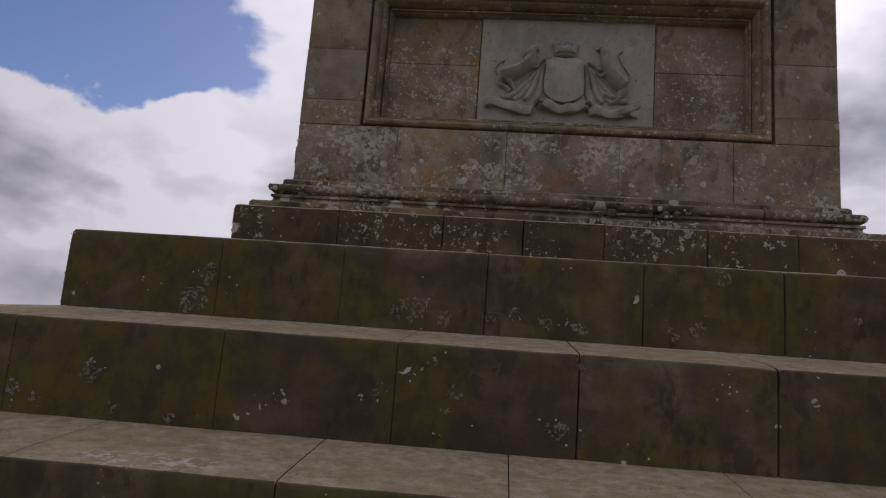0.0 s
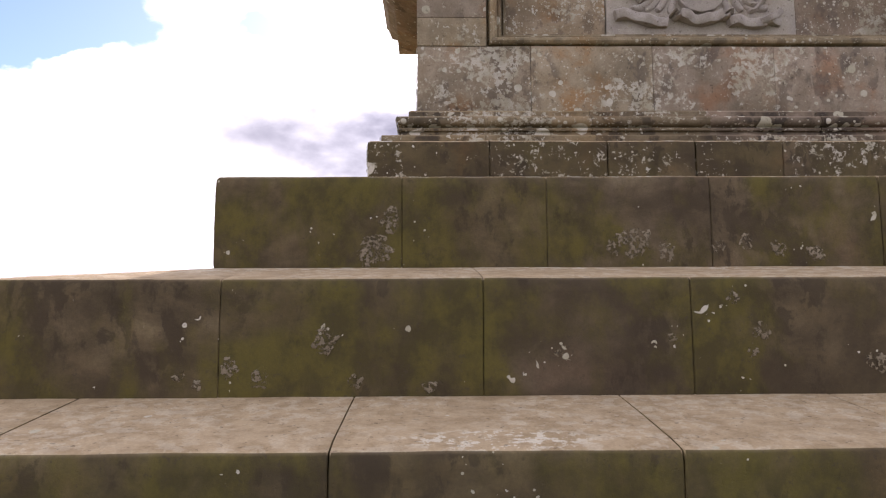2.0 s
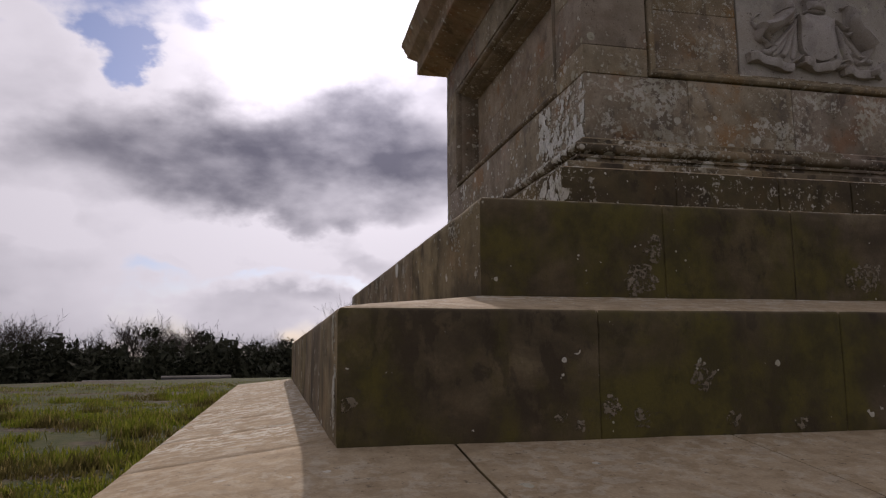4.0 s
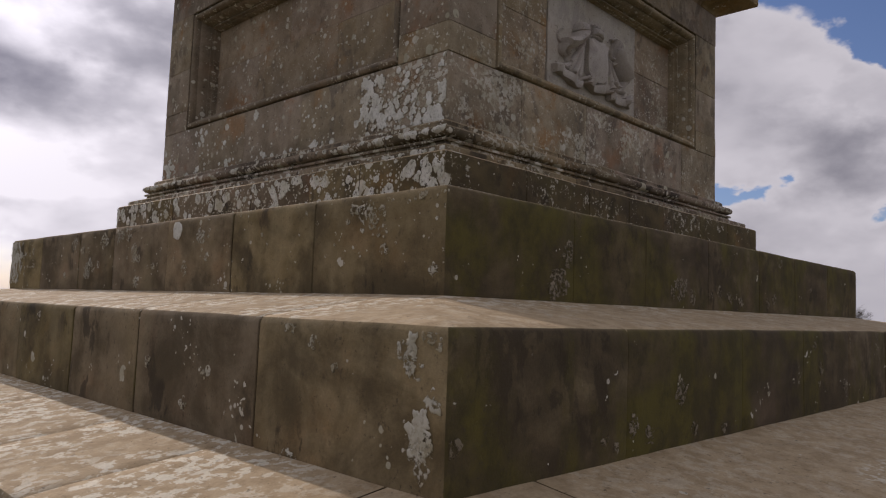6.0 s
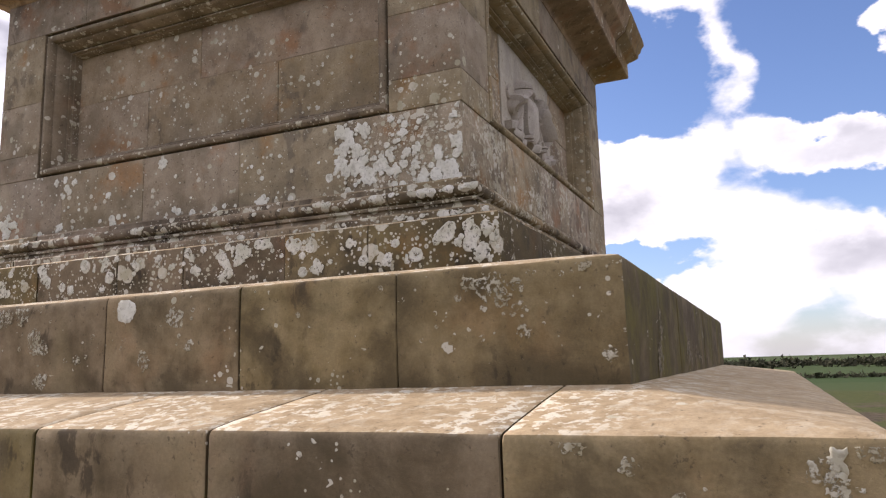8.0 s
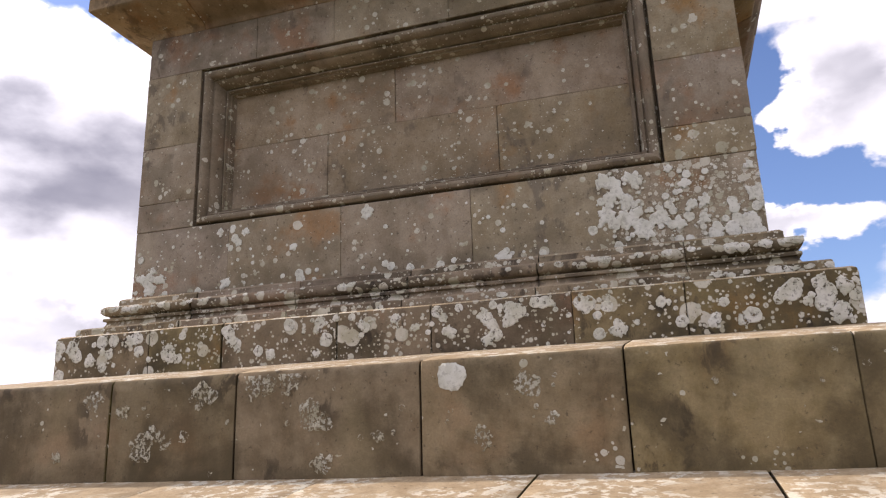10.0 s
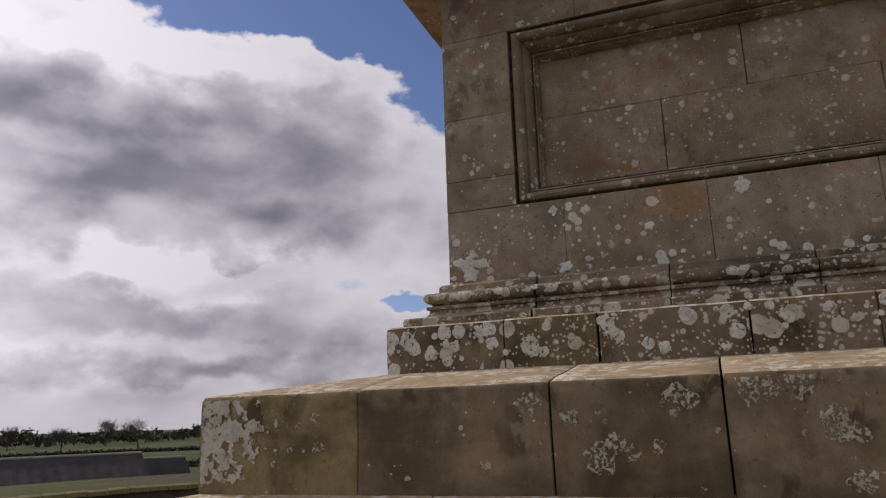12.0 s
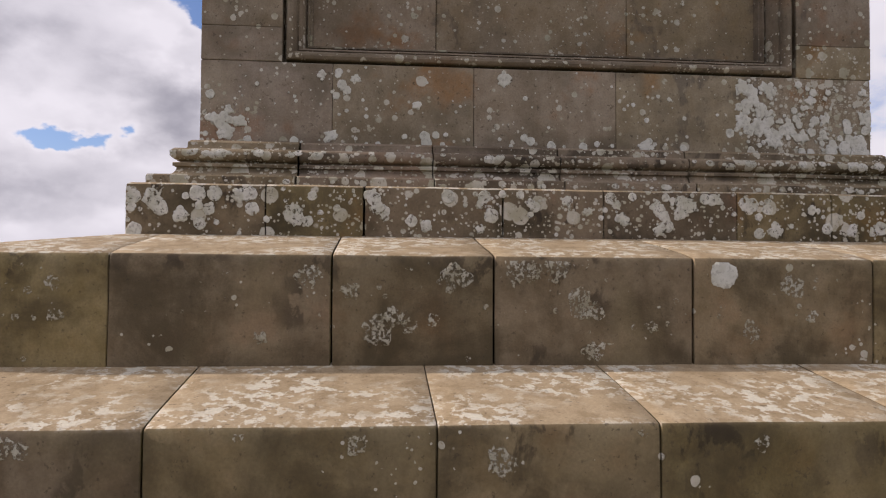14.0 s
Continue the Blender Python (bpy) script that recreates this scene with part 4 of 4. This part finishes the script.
def land_height(x, y):
    r = math.hypot(x - 3.4, y - 3.4)
    z = GROUND + 0.05 * noise.noise((x * 0.35, y * 0.35, 0)) + 0.02 * noise.noise((x * 1.7, y * 1.7, 3))
    if r > 24:
        z -= min((r - 24) * 0.085, 6.0)
    if r > 150:
        z += 1.5 * noise.noise((x * 0.004, y * 0.004, 7))
    return z


bm = bmesh.new()
radii = [0.5, 2, 4, 5, 6, 7, 8, 9, 10, 11, 12, 13, 14, 16, 18, 20, 22, 24, 26, 29, 33, 40, 50, 62, 78, 95, 120, 160, 220, 320, 480, 700, 1100, 1800, 3000, 4500]
seg = 120
rings = []
for r in radii:
    row = []
    for i in range(seg):
        a = 2 * math.pi * i / seg
        x, y = 3.4 + r * math.cos(a), 3.4 + r * math.sin(a)
        row.append(bm.verts.new((x, y, land_height(x, y))))
    rings.append(row)
for a, b in zip(rings, rings[1:]):
    for i in range(seg):
        j = (i + 1) % seg
        bm.faces.new((a[i], b[i], b[j], a[j]))
bm.faces.new(rings[0])
ground = smooth(part("ground", bm, grassland), 180)
tagged(ground, "rough green grass with bare brown soil, fields beyond", "ground", kind="structure")


def place(x, y):
    return land_height(x, y)


def grass_field(name, label, count, spot, low, high, seed, mat):
    rnd = random.Random(seed)
    verts, faces = [], []
    for _ in range(count):
        x, y = spot(rnd)
        z = place(x, y) - 0.01
        h = rnd.uniform(low, high) * (0.45 + 1.0 * max(0.0, 0.4 + noise.noise((x * 0.8, y * 0.8, 2)) + 0.7 * noise.noise((x * 2.6, y * 2.6, 5))))
        a = rnd.uniform(0, 6.28)
        w = rnd.uniform(0.005, 0.011)
        lean = rnd.uniform(0.1, 0.7) * h
        dx, dy = math.cos(a), math.sin(a)
        lx, ly = math.cos(a + 1.6) * lean, math.sin(a + 1.6) * lean
        k = len(verts)
        verts += [(x - dx * w, y - dy * w, z), (x + dx * w, y + dy * w, z), (x + dx * w * 0.7 + lx * 0.4, y + dy * w * 0.7 + ly * 0.4, z + h * 0.6),
                  (x - dx * w * 0.7 + lx * 0.4, y - dy * w * 0.7 + ly * 0.4, z + h * 0.6), (x + lx, y + ly, z + h)]
        faces += [(k, k + 1, k + 2, k + 3), (k + 3, k + 2, k + 4)]
    me = bpy.data.meshes.new(name)
    me.from_pydata(verts, [], faces)
    me.materials.append(mat)
    return tagged(new(name, me), label, "grass", kind="stuff")


def meadow(rnd):
    while True:
        r = 3.0 + 22.0 * rnd.random() ** 1.5
        a = rnd.uniform(radians(55), radians(200))
        x, y = -1.0 + r * math.cos(a), -3.0 + r * math.sin(a)
        if (x < -1.75 or y > 8.75) and noise.noise((x * 0.45, y * 0.45, 11)) + 0.5 * noise.noise((x * 1.6, y * 1.6, 4)) > -0.08 - (0.25 if rnd.random() < 0.15 else 0):
            return x, y


def fringe(rnd):
    s = rnd.uniform(-1.7, 8.4)
    if rnd.random() < 0.5:
        return s, -1.68 - abs(rnd.gauss(0, 0.10))
    return -1.68 - abs(rnd.gauss(0, 0.12)), s


grass_field("grass", "rough spring grass in uneven tufts round the monument", 150000, meadow, 0.03, 0.10, 5, blades)
def tufts(rnd):
    c = rnd.randrange(170)
    spots = random.Random(c * 7 + 1)
    x, y = -1.95 - 9.0 * spots.random() ** 1.6, -1.5 + 15.0 * spots.random()
    return x + rnd.gauss(0, 0.13), y + rnd.gauss(0, 0.13)


grass_field("grass_tufts", "taller sunlit tussocks of yellow-green grass", 26000, tufts, 0.07, 0.17, 8, blades)
grass_field("grass_fringe", "taller grass and weeds along the foot of the steps", 8000, fringe, 0.03, 0.13, 6, weeds)


# ---- trees ----
def bare_tree(seed, height, spread=1.0, name="bare_tree", twigs=5):
    rnd = random.Random(seed)
    verts, faces = [], []
    fine_v, fine_f = [], []

    def limb(p, d, length, r0, r1, sides, store):
        vs, fs = store
        n = 4 if sides > 3 else 2
        side = d.orthogonal().normalized()
        other = d.cross(side)
        pts = []
        q = p.copy()
        dd = d.copy()
        base = len(vs)
        for i in range(n + 1):
            r = r0 + (r1 - r0) * i / n
            for k in range(sides):
                a = 2 * math.pi * k / sides
                vs.append(tuple(q + side * (r * math.cos(a)) + other * (r * math.sin(a))))
            pts.append((q.copy(), dd.copy(), r))
            dd = (dd + Vector((rnd.gauss(0, 0.13), rnd.gauss(0, 0.13), rnd.gauss(0.04, 0.08)))).normalized()
            q = q + dd * (length / n)
        for i in range(n):
            for k in range(sides):
                m = (k + 1) % sides
                fs.append((base + i * sides + k, base + i * sides + m, base + (i + 1) * sides + m, base + (i + 1) * sides + k))
        return pts

    def grow(p, d, length, r, level):
        store = (verts, faces) if level < 2 else (fine_v, fine_f)
        pts = limb(p, d, length, r, r * 0.55 if level else r * 0.6, 8 if level == 0 else 5 if level == 1 else 3, store)
        if level >= 5:
            return
        count = (6, 5, 5, 4, 4)[level]
        for i in range(count):
            f = rnd.uniform(0.35, 1.0) if level else rnd.uniform(0.45, 1.0)
            k = min(int(f * (len(pts) - 1) + 0.5), len(pts) - 1)
            q, dd, rr = pts[k]
            out = dd.orthogonal()
            out.rotate(Matrix.Rotation(rnd.uniform(0, 6.28), 3, dd))
            turn = (dd * rnd.uniform(0.5, 1.0) + out * rnd.uniform(0.5, 1.0) * spread + Vector((0, 0, 0.36))).normalized()
            grow(q, turn, length * rnd.uniform(0.56, 0.84), max(rr * 0.6, 0.013), level + 1)

    tree = thing(name, "bare leafless deciduous tree with a wide rounded crown of fine twigs", "tree", "trees beyond the grass")
    grow(Vector((0, 0, -0.3)), Vector((0, 0, 1)), height * 0.30, height * 0.02, 0)
    top = max(v[2] for v in fine_v)
    for nm, vv, ff in (("trunk", verts, faces), ("crown", fine_v, fine_f)):
        me = bpy.data.meshes.new(nm)
        s = height / top
        me.from_pydata([(x * s, y * s, z * s) for x, y, z in vv], [], ff)
        me.materials.append(bark)
        ob = new(nm, me)
        ob.parent = tree
    return tree


def clump_mass(bm, x, y, z, rx, rz, count, rnd, size):
    """Leaf clumps scattered through a rough rounded volume."""
    for _ in range(count):
        a, e = rnd.uniform(0, 6.28), rnd.uniform(-0.3, 1.0)
        rr = rnd.uniform(0.45, 1.0)
        c = Vector((x + rx * rr * math.cos(a) * math.sqrt(max(0.05, 1 - e * e * 0.8)), y + rx * rr * math.sin(a) * math.sqrt(max(0.05, 1 - e * e * 0.8)), z + rz * (0.45 + 0.55 * e * rr)))
        s = size * rnd.uniform(0.5, 1.2)
        vs = []
        for _ in range(3):
            vs.append(bm.verts.new(c + Vector((rnd.gauss(0, s), rnd.gauss(0, s), rnd.gauss(0, s)))))
        bm.faces.new(vs)


def evergreen(seed, height, width):
    rnd = random.Random(seed)
    tree = thing("ivy_clad_tree", "dark ivy-clad tree with a dense ragged crown", "tree", "trees beyond the grass")
    rows = []
    for i in range(6):
        f = i / 5
        r = 0.02 * height * (1 - 0.8 * f)
        rows.append([(r * math.cos(a) + 0.1 * math.sin(f * 5), r * math.sin(a), -0.4 + f * height * 0.9) for a in np.linspace(0, 2 * math.pi, 8)[:-1]])
    part("trunk", loft(rows), bark, tree)
    bm = bmesh.new()
    for _ in range(9):
        a, f = rnd.uniform(0, 6.28), rnd.uniform(0.1, 0.9)
        w = width * (1.05 - 0.6 * f) * 0.6
        clump_mass(bm, math.cos(a) * w * 0.7, math.sin(a) * w * 0.7, height * f - height * 0.12, w, height * 0.26, 230, rnd, 0.16)
    part("crown", bm, ivy, tree)
    return tree


def polar(az, dist):
    return 3.4 + dist * math.sin(radians(az)) - 5.2 * (1 if az < 30 else 0), 3.4 + dist * math.cos(radians(az)) - 6.0 * (1 if az < 30 else 0)


rnd = random.Random(21)
round_trees = [bare_tree(3, 15.8, 0.72), bare_tree(8, 11.5, 0.9, twigs=4), bare_tree(14, 9.0, 0.8, twigs=4)]
ivy_trees = [evergreen(4, 9.0, 3.0), evergreen(9, 7.5, 2.6)]


def plant(ob, az, dist, scale, used):
    x, y = polar(az, dist)
    m = pose(x, y, place(x, y), 0, 0, rnd.uniform(0, 360)) @ Matrix.Scale(scale, 4)
    if used.get(ob.name):
        c = copy_thing(ob, m)
    else:
        used[ob.name], c = True, ob
        c.matrix_basis = m
    c.scale = (scale, scale, scale)
    return c


used = {}
plant(round_trees[0], 6.6, 97, 1.0, used)
for az, dist, scale, which in ((4.3, 104, 0.85, 1), (9.0, 112, 0.8, 1), (2.9, 96, 0.72, 2), (-0.8, 100, 0.82, 1), (-2.2, 102, 0.8, 2), (-3.6, 97, 0.95, 2), (-5.6, 105, 0.95, 1), (-7.4, 96, 1.0, 2),
                               (-9.5, 100, 1.0, 1), (-13, 104, 1.05, 2), (-17, 99, 1.0, 1), (-22, 101, 1.05, 2), (-28, 97, 1.0, 1), (-34, 102, 1.0, 2), (-41, 99, 1.1, 1), (13, 125, 0.9, 2)):
    plant(round_trees[which], az, dist, scale * 1.1, used)
for az, dist, scale, which in ((1.0, 92, 0.95, 0), (3.4, 93, 0.9, 1), (-1.6, 90, 0.85, 0), (-3.0, 95, 1.0, 1), (-4.6, 92, 1.05, 0), (-6.3, 93, 1.0, 1), (-8.2, 90, 1.1, 0), (-11, 94, 1.0, 1), (-15, 92, 1.0, 0),
                               (-19.5, 93, 1.1, 1), (-25, 91, 1.05, 0), (-26.5, 88, 1.0, 1), (-31, 93, 1.0, 0), (-37, 94, 1.1, 1), (7.8, 96, 0.7, 0), (10.5, 100, 0.65, 1)):
    plant(ivy_trees[which], az, dist, scale, used)
for az, dist, scale, which in ((41, 330, 0.9, 1), (46, 340, 0.85, 0), (52, 340, 0.9, 2), (76.5, 330, 0.95, 0), (38, 380, 1.3, 2), (44, 400, 1.2, 1)):
    plant(round_trees[which], az, dist, scale, used)

# dense dark undergrowth below the near trees
bm = bmesh.new()
for i in range(190):
    az = -48 + 62 * i / 189 + rnd.uniform(-0.4, 0.4)
    x, y = polar(az, rnd.uniform(84, 92))
    clump_mass(bm, x, y, place(x, y) - 0.3, 2.3, rnd.uniform(4.2, 8.8) if az < 2 else rnd.uniform(3.2, 6.5) if az < 8.5 else 3.0, 900, rnd, 0.28)
tagged(part("undergrowth", bm, ivy), "dense dark shrubs and brambles below the trees", "shrubs", kind="stuff")
# far woods and hedges
bm = bmesh.new()
for i in range(420):
    az = 14 + 332 * i / 419
    if az > 310:
        continue
    x, y = polar(az, rnd.uniform(420, 520))
    clump_mass(bm, x, y, place(x, y) - 1.0, 9.0, rnd.uniform(6.0, 11.0) if az < 62 else rnd.uniform(3.5, 6.5), 150, rnd, 1.1)
for az0, az1, d0, d1 in ((30, 62, 190, 150), (60, 110, 210, 260), (36, 58, 290, 270)):
    for i in range(90):
        f = i / 89
        x, y = polar(az0 + (az1 - az0) * f, d0 + (d1 - d0) * f)
        clump_mass(bm, x, y, place(x, y) - 0.3, 2.0, 1.5, 50, rnd, 0.45)
tagged(part("far_woods", bm, ivy), "low dark line of distant woods and field hedges", "woodland", kind="stuff")


# ---- farm buildings below the brow ----
def barn(x, y, turn, length, width, eaves, ridge, floor):
    """A low farm building with a pitched grey roof."""
    b = thing("barn", "low farm building with a pitched dull grey roof", "building", "farm buildings below the hill")
    w, l = width / 2, length / 2
    bm = bmesh.new()
    pts = [(-l, -w, 0), (l, -w, 0), (l, w, 0), (-l, w, 0), (-l, -w, eaves), (l, -w, eaves), (l, w, eaves), (-l, w, eaves), (-l, 0, ridge - 0.1), (l, 0, ridge - 0.1)]
    vs = [bm.verts.new(p) for p in pts]
    for f in ((0, 1, 5, 4), (2, 3, 7, 6), (1, 2, 6, 9, 5), (3, 0, 4, 8, 7), (3, 2, 1, 0)):
        bm.faces.new([vs[i] for i in f])
    part("wall", bm, render_wall, b)
    bm = bmesh.new()
    n = 40
    for sgn in (-1, 1):
        rows = []
        for i in range(n + 1):
            px = -l - 0.2 + (length + 0.4) * i / n
            bump = 0.03 * (i % 2)
            rows.append([(px, sgn * (w + 0.25), eaves - 0.12 + bump), (px, 0, ridge + bump), (px, 0, ridge - 0.1), (px, sgn * (w + 0.25), eaves - 0.22)])
        rs = [[bm.verts.new(p) for p in r] for r in rows]
        for a, c in zip(rs, rs[1:]):
            for i in range(4):
                j = (i + 1) % 4
                bm.faces.new((a[i], a[j], c[j], c[i]))
        bm.faces.new(rs[0])
        bm.faces.new(rs[-1])
    part("roof", bm, slate, b)
    bm = bmesh.new()
    bmesh.ops.create_cone(bm, cap_ends=True, segments=8, radius1=0.11, radius2=0.11, depth=length + 0.4, matrix=Matrix.Translation((0, 0, ridge + 0.05)) @ Matrix.Rotation(radians(90), 4, "Y"))
    part("ridge_cap", bm, render_wall, b, "pale ridge capping")
    b.matrix_basis = pose(x, y, floor, 0, 0, turn)
    return b


def sight(az, dist, eye):
    return eye[0] + dist * math.sin(radians(az)), eye[1] + dist * math.cos(radians(az))


EYE_A, EYE_B = (-1.9, -3.27), (-3.53, 3.94)
x, y = sight(39.5, 62, EYE_B)
barn(x, y, -42 + 8, 16.5, 9.0, 1.9, 4.0, -5.45)
x, y = sight(48.0, 66, EYE_B)
barn(x, y, -42 + 8, 4.5, 6.0, 1.5, 3.5, -5.5)
x, y = sight(-4.9, 58, EYE_A)
barn(x, y, 5, 4.6, 6.0, 1.7, 3.3, -5.25)
x, y = sight(-10.2, 60, EYE_A)
barn(x, y, 5, 4.6, 6.0, 1.6, 3.0, -5.25)


# ---- low field wall on the brow ----
def low_wall(ax, ay, bx, by, height):
    """A dark dry field wall with mossy coping stones."""
    w = thing("field_wall", "low dark stone field wall with mossy coping", "wall")
    n = 26
    way = Vector((bx - ax, by - ay, 0))
    unit, side = way.normalized(), Vector((-way.y, way.x, 0)).normalized()
    rows = []
    for i in range(n + 1):
        p = Vector((ax, ay, 0)) + way * (i / n)
        g = place(p.x, p.y)
        rows.append([tuple(p + side * dx + Vector((0, 0, g + dz))) for dx, dz in ((-0.22, -0.2), (0.22, -0.2), (0.17, height), (-0.17, height))])
    part("wall_body", loft(rows, 0.05), bark, w)
    rnd2 = random.Random(5)
    for i in range(n):
        p = Vector((ax, ay, 0)) + way * ((i + 0.5) / n)
        g = place(p.x, p.y) + height
        l = way.length / n * 0.48
        rows = [[tuple(p + unit * u + side * (dx + rnd2.uniform(-0.015, 0.015)) + Vector((0, 0, g + dz))) for dx, dz in ((-0.24, -0.02), (0.24, -0.02), (0.21, 0.06), (0.0, 0.09), (-0.21, 0.06))] for u in (-l, -l * 0.4, l * 0.4, l)]
        part("coping_stone", loft(rows, 0.02), moss, w)
    return w


ax, ay = sight(27, 15.5, EYE_B)
bx, by = sight(60, 18.5, EYE_B)
low_wall(ax, ay, bx, by, 0.36)
